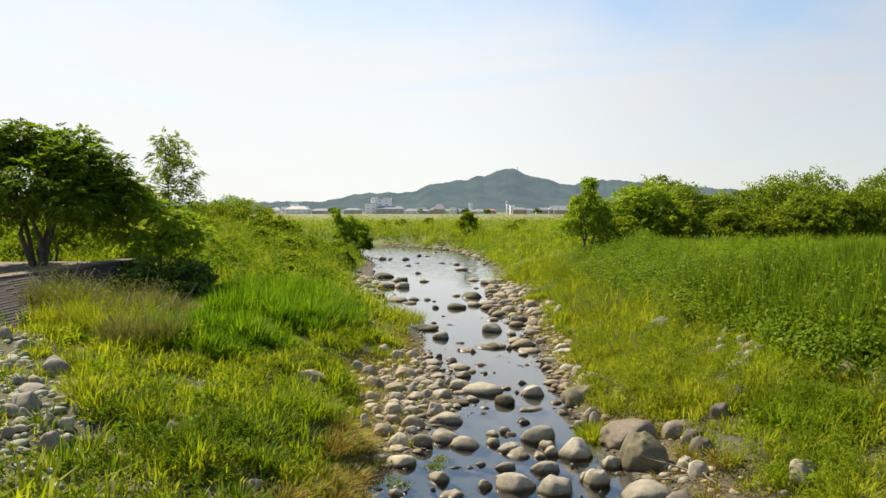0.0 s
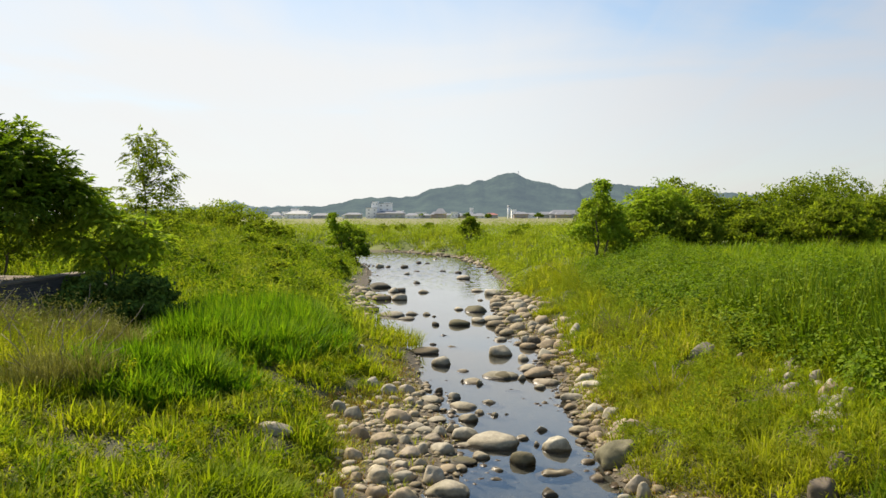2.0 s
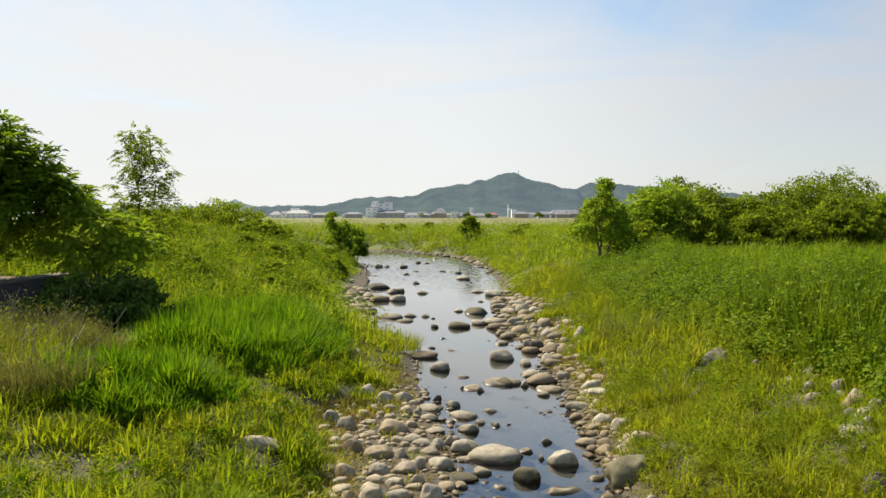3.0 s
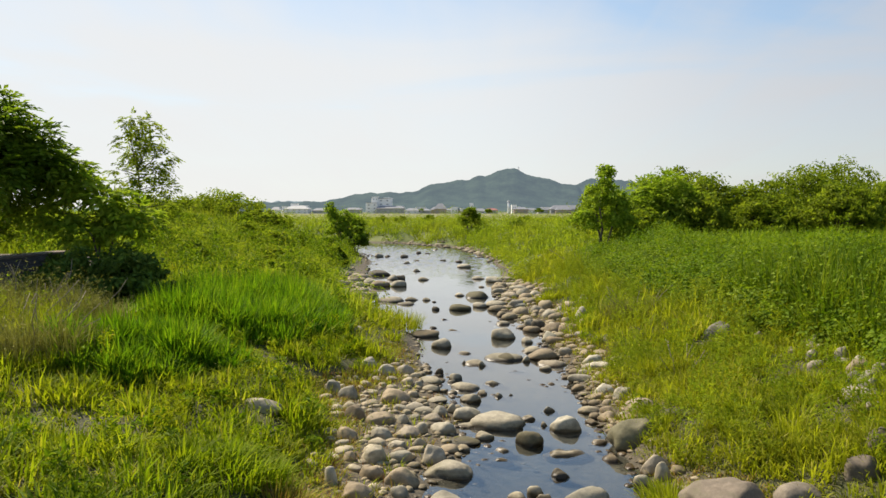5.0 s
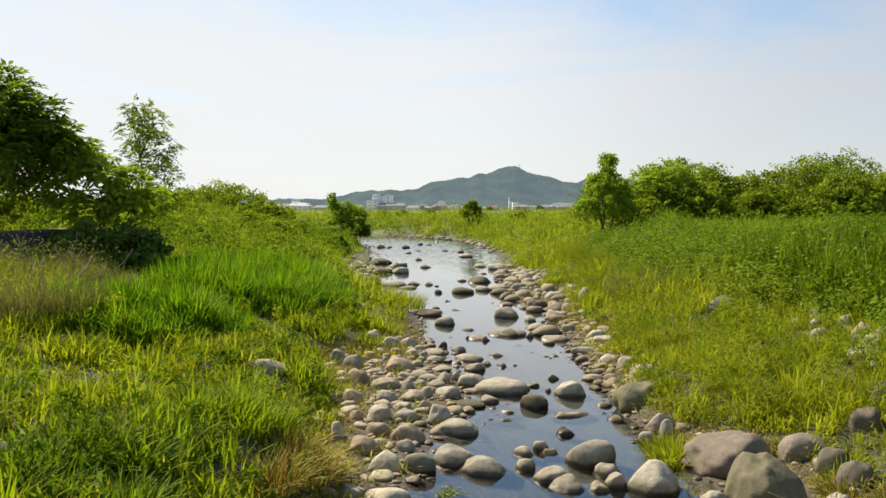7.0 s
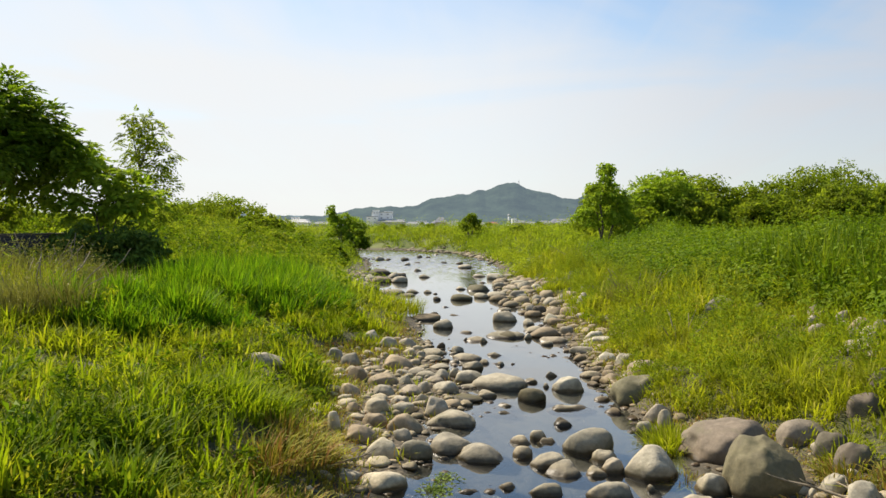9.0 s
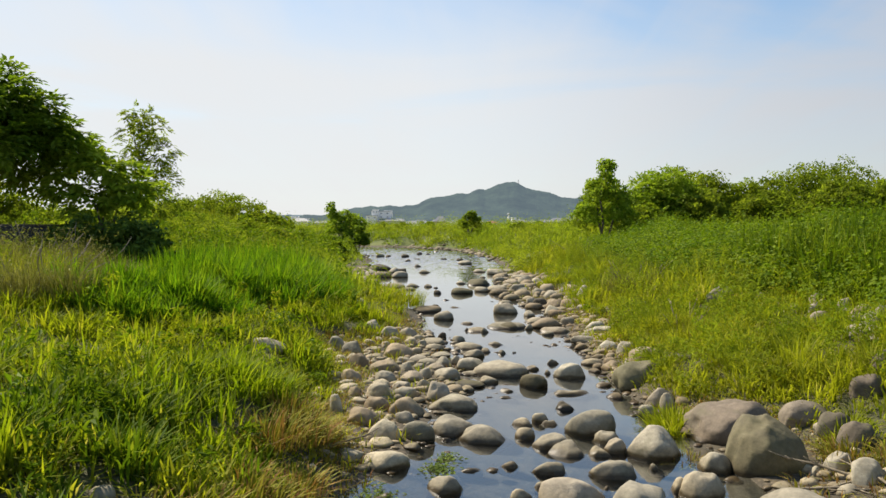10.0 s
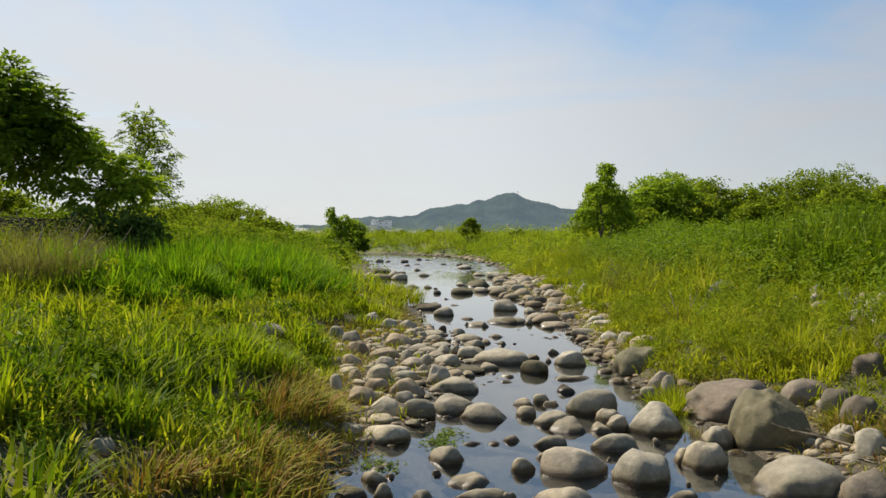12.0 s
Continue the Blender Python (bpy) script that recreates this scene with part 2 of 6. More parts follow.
def ground_material():
    """Soil and litter on the banks, gravel by the water, mown field far off."""
    m, n, l, b, out = material("river_ground")
    p = where(n)
    sep = n.new("ShaderNodeSeparateXYZ"); l.new(p, sep.inputs[0])
    f = noise_node(n, l, 14, 8.0, p, 0.65)
    soil = ramp(n, l, f, [(0.3, (0.028, 0.03, 0.009)), (0.5, (0.055, 0.056, 0.017)), (0.7, (0.115, 0.092, 0.038))])
    grit = n.new("ShaderNodeTexVoronoi"); grit.inputs["Scale"].default_value = 26
    l.new(p, grit.inputs["Vector"])
    gravel = mixed(n, l, 0.6, ramp(n, l, f, [(0.3, (0.04, 0.032, 0.018)), (0.7, (0.125, 0.10, 0.06))]), mixed(n, l, 1.0, (0.21, 0.165, 0.105), mapped(n, l, grit.outputs["Distance"], 0.0, 0.6, 1.0, 0.25), "MULTIPLY"))
    low = mapped(n, l, sep.outputs["Z"], 0.08, 0.20, 1.0, 0.0)
    c = mixed(n, l, low, soil, gravel)
    green = ramp(n, l, noise_node(n, l, 0.35, 5.0, p), [(0.3, (0.06, 0.085, 0.012)), (0.55, (0.095, 0.12, 0.018)), (0.75, (0.13, 0.14, 0.03))])
    far = mapped(n, l, sep.outputs["Y"], 15, 34)
    dry = n.new("ShaderNodeMath"); dry.operation = "MULTIPLY"
    l.new(far, dry.inputs[0]); l.new(mapped(n, l, sep.outputs["Z"], 0.07, 0.18), dry.inputs[1])
    far = dry.outputs[0]
    c = mixed(n, l, far, c, green)
    field = ramp(n, l, noise_node(n, l, 0.02, 4.0, p), [(0.3, (0.13, 0.13, 0.04)), (0.7, (0.18, 0.165, 0.06))])
    c = mixed(n, l, mapped(n, l, sep.outputs["Y"], 85, 120), c, field)
    bed = mapped(n, l, sep.outputs["Z"], -0.02, 0.02, 1.0, 0.0)
    c = mixed(n, l, bed, c, ramp(n, l, f, [(0.3, (0.02, 0.018, 0.012)), (0.7, (0.085, 0.07, 0.044))]))
    l.new(c, b.inputs["Base Color"])
    b.inputs["Roughness"].default_value = 0.9
    bumped(n, l, noise_node(n, l, 30, 6.0, p), b, 0.6, 0.03)
    return m


M_STONE, M_WATER, M_GROUND = stone_material(), water_material(), ground_material()
M_GRASS = leafy("lush_grass", [(0.0, (0.25, 0.32, 0.013)), (0.4, (0.375, 0.45, 0.018)), (0.9, (0.50, 0.53, 0.028)), (1.0, (0.58, 0.51, 0.08))], 0.75, (0.56, 0.78, 0.45), 0.58)
M_GRASS_DRY = leafy("yellowing_grass", [(0.0, (0.32, 0.365, 0.018)), (0.5, (0.445, 0.485, 0.024)), (0.93, (0.54, 0.55, 0.05)), (1.0, (0.60, 0.53, 0.17))], 0.6, (0.68, 0.85, 0.5), 0.58)
M_DRY = leafy("dead_straw", [(0.0, (0.24, 0.21, 0.06)), (0.6, (0.36, 0.33, 0.11)), (1.0, (0.42, 0.39, 0.17))], 2.0, (0.75, 0.75, 0.5), 0.15)
M_RED = leafy("withered_grass", [(0.0, (0.30, 0.34, 0.04)), (0.45, (0.44, 0.40, 0.07)), (0.8, (0.44, 0.27, 0.08)), (1.0, (0.28, 0.13, 0.05))], 4.0, (0.8, 0.7, 0.6), 0.3)
M_VINE = leafy("broad_vine_leaf", [(0.0, (0.135, 0.225, 0.010)), (0.5, (0.215, 0.325, 0.014)), (1.0, (0.335, 0.43, 0.027))], 0.7, (0.62, 0.8, 0.5), 0.46, 0.6)
M_WEED = leafy("meadow_weed", [(0.0, (0.33, 0.41, 0.03)), (0.5, (0.375, 0.45, 0.035)), (1.0, (0.44, 0.49, 0.045))], 0.3, (0.62, 0.82, 0.45), 0.54)
M_SHRUB = leafy("shrub_leaf", [(0.0, (0.20, 0.285, 0.02)), (0.5, (0.28, 0.365, 0.028)), (1.0, (0.37, 0.44, 0.05))], 0.5, (0.76, 0.86, 0.6), 0.66)
M_TREE = leafy("walnut_leaf", [(0.0, (0.13, 0.22, 0.016)), (0.5, (0.21, 0.32, 0.022)), (1.0, (0.33, 0.43, 0.04))], 1.2, (0.66, 0.8, 0.6), 0.54, 0.5)
M_LUSH = leafy("rich_green_grass", [(0.0, (0.11, 0.235, 0.01)), (0.5, (0.21, 0.385, 0.015)), (1.0, (0.37, 0.5, 0.025))], 1.2, (0.62, 0.8, 0.5), 0.55)
M_REED = leafy("tall_green_grass", [(0.0, (0.18, 0.295, 0.012)), (0.5, (0.27, 0.385, 0.02)), (1.0, (0.37, 0.45, 0.03))], 0.5, (0.66, 0.82, 0.5), 0.52)
M_SAPLING = leafy("sapling_leaf", [(0.0, (0.25, 0.38, 0.03)), (0.5, (0.36, 0.5, 0.04)), (1.0, (0.48, 0.58, 0.07))], 1.2, (0.78, 0.88, 0.6), 0.55)
M_WATERWEED = leafy("water_weed", [(0.0, (0.17, 0.25, 0.04)), (1.0, (0.30, 0.38, 0.09))], 3.0, (0.7, 0.8, 0.6), 0.3)
M_DEEP = leafy("deep_green_grass", [(0.0, (0.10, 0.175, 0.010)), (0.5, (0.185, 0.285, 0.015)), (1.0, (0.33, 0.40, 0.028))], 1.6, (0.6, 0.75, 0.5), 0.46)
M_BRUSH = leafy("dry_brush_stalk", [(0.0, (0.22, 0.21, 0.05)), (0.5, (0.36, 0.36, 0.08)), (1.0, (0.48, 0.45, 0.16))], 1.6, (0.8, 0.85, 0.6), 0.25)
# leaf colour darkened to put in the deep shade beneath the walnut
M_SHADE = leafy("shaded_shrub_leaf", [(0.0, (0.08, 0.145, 0.025)), (0.5, (0.14, 0.22, 0.035)), (1.0, (0.23, 0.31, 0.05))], 1.2, (0.7, 0.85, 0.7), 0.25)
M_BARK = plain("bark", (0.10, 0.085, 0.065), 0.9, 0.35, 20, 0, 0.8, 0.02)
M_CONCRETE = plain("weathered_concrete", (0.05, 0.039, 0.031), 0.9, 0.3, 5, 0, 0.5, 0.01)
M_EARTH = plain("dry_earth", (0.155, 0.12, 0.085), 0.95, 0.3, 4, 0, 0.6, 0.03)
M_WALLWHITE = plain("white_render", (0.86, 0.86, 0.85), 0.8, 0.05, 0.3, 0, 0)
M_WALLGREY = plain("grey_cladding", (0.42, 0.42, 0.41), 0.8, 0.08, 0.3, 0, 0)
M_WALLBROWN = plain("brown_cladding", (0.40, 0.33, 0.27), 0.8, 0.1, 0.3, 0, 0)
M_ROOF = plain("dark_roof_tile", (0.22, 0.225, 0.24), 0.6, 0.15, 0.5, 0, 0)
M_ROOFRED = plain("red_roof", (0.34, 0.12, 0.10), 0.6, 0.15, 0.5, 0, 0)
M_PANE = plain("window_glass", (0.3, 0.32, 0.34), 0.15, 0.1, 0.5, 0, 0)
M_STEEL = plain("galvanised_steel", (0.3, 0.31, 0.32), 0.6, 0.1, 2, 0.3, 0)


def hill_material(name, base, haze_glow):
    """Wooded hillside; its surface emits a faint blue that paints in kilometres of summer haze."""
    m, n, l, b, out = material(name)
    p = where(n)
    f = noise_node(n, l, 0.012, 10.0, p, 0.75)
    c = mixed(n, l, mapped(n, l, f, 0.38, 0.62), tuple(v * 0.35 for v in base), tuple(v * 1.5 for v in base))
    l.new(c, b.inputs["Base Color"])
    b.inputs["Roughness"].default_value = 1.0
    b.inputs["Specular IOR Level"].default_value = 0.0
    b.inputs["Emission Color"].default_value = (*haze_glow, 1)
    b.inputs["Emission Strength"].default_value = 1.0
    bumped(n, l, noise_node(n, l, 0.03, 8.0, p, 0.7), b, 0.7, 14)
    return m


# the last colour is the haze, emitted by the slopes themselves
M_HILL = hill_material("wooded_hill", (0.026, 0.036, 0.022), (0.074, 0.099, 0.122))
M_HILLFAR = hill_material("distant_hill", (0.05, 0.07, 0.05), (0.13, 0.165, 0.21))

# ---- mesh helpers ----
rng = np.random.default_rng(7)


def mesh_of(name, verts, faces, mat, smooth=False):
    """A mesh from arrays: verts (n, 3), faces (m, k)."""
    verts, faces = np.asarray(verts, np.float32), np.asarray(faces, np.int32)
    me = bpy.data.meshes.new(name)
    k = faces.shape[1]
    me.vertices.add(len(verts)); me.loops.add(faces.size); me.polygons.add(len(faces))
    me.vertices.foreach_set("co", verts.ravel())
    me.loops.foreach_set("vertex_index", faces.ravel())
    me.polygons.foreach_set("loop_start", np.arange(0, faces.size, k, dtype=np.int32))
    me.polygons.foreach_set("use_smooth", np.full(len(faces), smooth))
    me.materials.append(mat)
    me.update(calc_edges=True)
    return me


def part(name, bm, mat, parent, label=""):
    """Links a bmesh or a mesh as ONE object under its thing."""
    if isinstance(bm, bmesh.types.BMesh):
        me = bpy.data.meshes.new(name)
        bm.to_mesh(me); bm.free()
        me.materials.append(mat)
    else:
        me = bm
    ob = new(name, me)
    ob.parent = parent
    return tagged(ob, label)


def box(bm, x0, x1, y0, y1, z0, z1):
    vs = [bm.verts.new((x, y, z)) for z in (z0, z1) for x, y in ((x0, y0), (x1, y0), (x1, y1), (x0, y1))]
    for f in ((3, 2, 1, 0), (4, 5, 6, 7), (0, 1, 5, 4), (1, 2, 6, 5), (2, 3, 7, 6), (3, 0, 4, 7)):
        bm.faces.new([vs[i] for i in f])
    return vs


def soft_noise(x, y, scale, seed=0):
    """Cheap smooth noise in about -1..1 on arrays: a few crossed waves."""
    r = np.random.default_rng(seed)
    s = np.zeros_like(x, dtype=float)
    for i in range(7):
        a, f, p = r.uniform(0, 6.283), scale * r.uniform(0.6, 2.2), r.uniform(0, 6.283)
        s = s + np.sin((x * math.cos(a) + y * math.sin(a)) * f + p)
    return s / 3.6


def smooth01(v):
    v = np.clip(v, 0, 1)
    return v * v * (3 - 2 * v)


# ---- the land: a stream that comes down from a bend, banks, a plain ----
STREAM = np.array([  # x, y, half width of the water, gravel margin left, right
    (-4.5, -26, 1.5, 0.8, 0.4), (-1.2, -14, 1.4, 0.3, 0.9), (0.95, -6, 1.25, 0.7, 0.4), (0.3, 0.5, 1.3, 0.4, 0.9), (0.62, 6.2, 1.4, 0.15, 0.9), (0.7, 8.0, 1.45, 0.12, 1.1), (0.9, 9.3, 1.05, 0.8, 0.85), (0.95, 10.3, 0.9, 1.1, 0.3), (1.0, 11.2, 0.75, 1.4, 0.4),
    (1.0, 13.0, 0.85, 1.45, 0.55), (0.75, 15.5, 1.05, 0.55, 0.6), (0.5, 18.4, 1.3, 0.12, 0.9), (-0.1, 21.0, 1.45, 0.2, 1.4),
    (-0.35, 24.0, 1.8, 0.8, 1.5), (-0.5, 27.0, 2.05, 1.0, 1.2), (-0.45, 31.0, 2.6, 0.6, 0.6), (-0.6, 38.0, 2.9, 0.5, 0.35),
    (-1.2, 45.0, 3.2, 0.5, 0.4), (-2.65, 52.0, 3.5, 0.4, 0.5)])
BEND = np.array([(-6.0, 57.0, 3.6, 0.5, 0.6), (-12.0, 61.0, 3.6, 0.5, 0.6), (-24.0, 63.0, 4.0, 0.5, 0.4), (-60.0, 60.0, 4.0, 0.5, 1.0)])
COURSE = np.vstack([STREAM, BEND])


def from_water(x, y):
    """Metres beyond the water's edge (minus: in the water), the gravel margin there, and the side (+1 right)."""
    best = np.full(x.shape, 1e9); edge = np.zeros(x.shape); margin = np.zeros(x.shape); side = np.ones(x.shape)
    for a, b in zip(COURSE[:-1], COURSE[1:]):
        d = b[:2] - a[:2]
        t = np.clip(((x - a[0]) * d[0] + (y - a[1]) * d[1]) / (d @ d), 0, 1)
        px, py = x - (a[0] + t * d[0]), y - (a[1] + t * d[1])
        r = np.hypot(px, py)
        s = np.where(px * d[1] - py * d[0] > 0, 1.0, -1.0)
        near = r < best
        best = np.where(near, r, best)
        edge = np.where(near, r - (a[2] + t * (b[2] - a[2])), edge)
        margin = np.where(near, np.where(s > 0, a[4] + t * (b[4] - a[4]), a[3] + t * (b[3] - a[3])), margin)
        side = np.where(near, s, side)
    return edge, margin * (1 + 0.4 * soft_noise(x, y, 1.5, 71)), side


def gz(x, y):
    """Height of the ground."""
    x, y = np.asarray(x, float), np.asarray(y, float)
    e, m, side = from_water(x, y)
    wob = 0.25 * soft_noise(x, y, 1.3, 3)
    e = e + np.where(np.abs(e) < 3, wob * 0.6, 0)
    bed = -0.03 - 0.15 * smooth01(-e / 0.45) + 0.02 * soft_noise(x, y, 5.0, 4)
    shore = 0.0 + 0.10 * np.clip(e / np.maximum(m, 0.1), 0, 1)
    u = np.maximum(e - m, 0)
    left = (0.32 - 0.22 * smooth01((y - 12.5) / 3.5)) * (1 - np.exp(-u / 0.5)) + 0.125 * u
    left = np.minimum(left, 1.25 + 0.02 * u)
    hump = 1.15 * np.exp(-(((x + 15.0) / 6.5) ** 2) - ((y - 50.0) / 8.0) ** 2)
    right = np.minimum((0.10 + 0.25 * smooth01((y - 44) / 8)) * (1 - np.exp(-u / 0.3)) + 0.205 * u, 1.1 + 0.004 * np.minimum(u, 60))
    z = np.where(e < 0, bed, shore + np.where(side > 0, right, left + hump * smooth01((u - 1) / 4)))
    z = z + np.where(e > 0, 0.05 * soft_noise(x, y, 1.9, 5) * smooth01(u / 0.6) + 0.02 * soft_noise(x, y, 6.0, 6), 0)
    plain_ = 1.15
    far = smooth01((np.hypot(x, y - 20) - 75) / 40)
    return z * (1 - far) + plain_ * far


def grid_lines(lo, hi, step, grow, end_lo, end_hi):
    mid = list(np.arange(lo, hi + step / 2, step))
    a, s = hi, step
    while a < end_hi:
        s *= grow; a += s; mid.append(a)
    a, s = lo, step
    while a > end_lo:
        s *= grow; a -= s; mid.insert(0, a)
    return np.array(mid)


def build_ground():
    xs = grid_lines(-9, 9, 0.17, 1.14, -4200, 4200)
    ys = grid_lines(5, 26, 0.17, 1.07, -300, 4600)
    X, Y = np.meshgrid(xs, ys)
    v = np.stack([X.ravel(), Y.ravel(), gz(X.ravel(), Y.ravel())], 1)
    nx, ny = len(xs), len(ys)
    i = (np.arange(ny - 1)[:, None] * nx + np.arange(nx - 1)[None, :]).ravel()
    f = np.stack([i, i + 1, i + nx + 1, i + nx], 1)
    ob = new("ground", mesh_of("ground", v, f, M_GROUND, True))
    tagged(ob, "stony riverbank soil rising to a flat grassy plain", "ground", kind="structure")


build_ground()


def build_water():
    """The stream's surface: still where it pools, a lively chop upstream."""
    pts = []
    for a, b in zip(COURSE[:-1], COURSE[1:]):
        step = 1.2 if b[1] < 24 else 0.13
        for t in np.linspace(0, 1, max(4, int(np.hypot(*(b - a)[:2]) / step)), endpoint=False):
            pts.append(a + (b - a) * t)
    pts.append(COURSE[-1])
    pts = np.array(pts)
    for _ in range(6):   # round the corners of the course
        pts[1:-1] = 0.25 * pts[:-2] + 0.5 * pts[1:-1] + 0.25 * pts[2:]
    tang = np.gradient(pts[:, :2], axis=0)
    tang /= np.linalg.norm(tang, axis=1)[:, None]
    k = np.linspace(-1, 1, 57)
    reach = (pts[:, 2] + 0.75)[:, None] * k[None]
    X = pts[:, 0:1] + tang[:, 1:2] * reach
    Y = pts[:, 1:2] - tang[:, 0:1] * reach
    Z = (0.02 * soft_noise(X, Y, 9.0, 61) + 0.012 * soft_noise(X, Y, 21.0, 62)) * smooth01((Y - 25) / 16)
    i = (np.arange(len(pts) - 1)[:, None] * 57 + np.arange(56)[None, :]).ravel()
    ob = new("water", mesh_of("water", np.stack([X.ravel(), Y.ravel(), Z.ravel()], 1), np.stack([i, i + 1, i + 58, i + 57], 1), M_WATER, True))
    ob.visible_shadow = False
    tagged(ob, "shallow clear stream water reflecting the pale sky", "stream", kind="structure")


build_water()


def hill(name, label, y, az, top, mat, depth, seed):
    """A wooded ridge: az and top are short profiles (sideways slope, height slope from the valley)."""
    a = np.linspace(az[0], az[-1], 260)
    crest = np.interp(a, az, top) * y
    crest = crest + (soft_noise(a, a * 0, 260, seed) * 0.0011 + soft_noise(a, a * 0, 700, seed + 1) * 0.0006) * y
    crest = np.maximum(crest, 0)
    rows = []
    for j, (f, back) in enumerate(((0.0, -1.0), (0.18, -0.75), (0.42, -0.5), (0.7, -0.25), (0.9, -0.1), (1.0, 0.0), (0.75, 0.3), (0.0, 1.0))):
        jit = soft_noise(a, a * 0 + j * 0.7, 60, seed + 5) * 0.12 * (1 if 0 < f < 1 else 0)
        yy = y + depth * (back + jit * 0.6)
        rows.append(np.stack([a * yy, yy + 0 * a, 1.0 + crest * np.clip(f + jit * f * (1 - f), 0, 1)], 1))
    v = np.concatenate(rows)
    n = len(a)
    i = (np.arange(len(rows) - 1)[:, None] * n + np.arange(n - 1)[None, :]).ravel()
    ob = new(name, mesh_of(name, v, np.stack([i, i + 1, i + n + 1, i + n], 1), mat, True))
    tagged(ob, label, "hill", kind="structure")


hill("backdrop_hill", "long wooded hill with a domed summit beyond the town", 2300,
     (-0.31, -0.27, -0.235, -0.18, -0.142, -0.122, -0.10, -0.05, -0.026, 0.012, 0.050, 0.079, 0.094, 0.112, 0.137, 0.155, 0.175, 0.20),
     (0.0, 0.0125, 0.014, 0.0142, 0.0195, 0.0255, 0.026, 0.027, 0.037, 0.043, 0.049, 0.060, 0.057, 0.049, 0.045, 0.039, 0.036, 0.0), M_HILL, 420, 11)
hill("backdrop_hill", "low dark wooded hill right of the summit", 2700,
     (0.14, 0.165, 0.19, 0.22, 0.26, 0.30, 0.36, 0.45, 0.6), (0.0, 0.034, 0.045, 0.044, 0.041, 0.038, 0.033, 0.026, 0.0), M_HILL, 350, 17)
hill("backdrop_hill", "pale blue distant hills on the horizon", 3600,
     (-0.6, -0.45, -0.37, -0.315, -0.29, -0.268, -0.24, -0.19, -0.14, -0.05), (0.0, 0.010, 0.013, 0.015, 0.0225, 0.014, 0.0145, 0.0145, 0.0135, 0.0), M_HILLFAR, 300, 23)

# ---- plants ----
def blade_mesh(name, x, y, h, w, phi, lean, mat, z=None, coarse=False):
    """Curved tapering grass blades, one island each."""
    n = len(x)
    z = gz(x, y) - 0.02 if z is None else z
    ts = np.array((0.0, 0.42, 0.76, 1.0)); ws = np.array((0.8, 1.0, 0.66, 0.0))
    if coarse:
        ts, ws = np.array((0.0, 0.55, 1.0)), np.array((0.85, 1.0, 0.0))
    dx, dy = np.cos(phi), np.sin(phi)
    turn = phi + 1.5708 + rng.uniform(-0.7, 0.7, n)
    sx, sy = np.cos(turn) * w / 2, np.sin(turn) * w / 2
    cols = []
    for t, k in zip(ts, ws):
        cx = x + dx * h * lean * t * t; cy = y + dy * h * lean * t * t
        cz = z + h * t * (1 - 0.45 * np.minimum(lean, 1.3) * t)
        if k:
            cols.append(np.stack([cx - sx * k, cy - sy * k, cz], 1)); cols.append(np.stack([cx + sx * k, cy + sy * k, cz], 1))
        else:
            cols.append(np.stack([cx, cy, cz], 1))
    v = np.stack(cols, 1).reshape(-1, 3)
    base = (np.arange(n) * (5 if coarse else 7))[:, None]
    tri = np.array(((0, 1, 3), (0, 3, 2), (2, 3, 4)) if coarse else ((0, 1, 3), (0, 3, 2), (2, 3, 5), (2, 5, 4), (4, 5, 6)))
    f = (base[:, :, None] + tri[None]).reshape(-1, 3)
    return mesh_of(name, v, f, mat)


def tufts(cx, cy, per, radius, height, width, lean=(0.15, 0.8), size=None):
    """Blades in tufts that spread from their middles. Returns arrays for blade_mesh."""
    n = len(cx)
    size = np.ones(n) if size is None else size
    k = np.repeat(np.arange(n), per)
    a = rng.uniform(0, 6.283, len(k)); r = np.sqrt(rng.uniform(0, 1, len(k)))
    x = cx[k] + np.cos(a) * r * radius * size[k]; y = cy[k] + np.sin(a) * r * radius * size[k]
    h = height * size[k] * rng.uniform(0.55, 1.15, len(k)) * (1.05 - 0.3 * r)
    w = width * rng.uniform(0.7, 1.3, len(k))
    phi = a + rng.normal(0, 0.5, len(k))
    ln = rng.uniform(lean[0], lean[1], len(k)) * (0.35 + 0.8 * r)
    return x, y, h, w, phi, ln


def scatter(n, x0, x1, y0, y1, keep):
    """n even random points of a box for which keep(x, y) beats a die."""
    x, y = rng.uniform(x0, x1, n), rng.uniform(y0, y1, n)
    ok = rng.uniform(0, 1, n) < keep(x, y)
    return x[ok], y[ok]


def beyond(x, y):
    e, m, s = from_water(x, y)
    return e - m + 0.12 * soft_noise(x, y, 2.6, 8), s


def on_terrace(x, y):
    """The concrete slope and the bare earth above it."""
    return (x < -6.0 - 0.05 * (17 - y)) & (y < 17.3) & (y > 8)


def swell(x, y):
    a = ((x + 3.4) / 1.6) ** 2 + ((y - 16.5) / 2.7) ** 2
    b = ((x + 3.45) / 1.15) ** 2 + ((y - 12.4) / 1.1) ** 2
    return np.clip(1.25 - np.minimum(a, b), 0, 1)


def left_gravel(x, y):
    """Under 1 on the strip of gravel that runs up the left bank."""
    along = np.clip((-(x + 3.3) * 2.7 + (y - 7.4) * 3.7) / 21.0, 0, 1)
    px, py = x + 3.3 + 2.7 * along, y - 7.4 - 3.7 * along
    off = (px * 3.7 + py * 2.7) / 4.58
    r = np.hypot(px, py) + 0.18 * soft_noise(x, y, 4.0, 31)
    return np.where(off > 0, r / 0.32, r / 1.35)


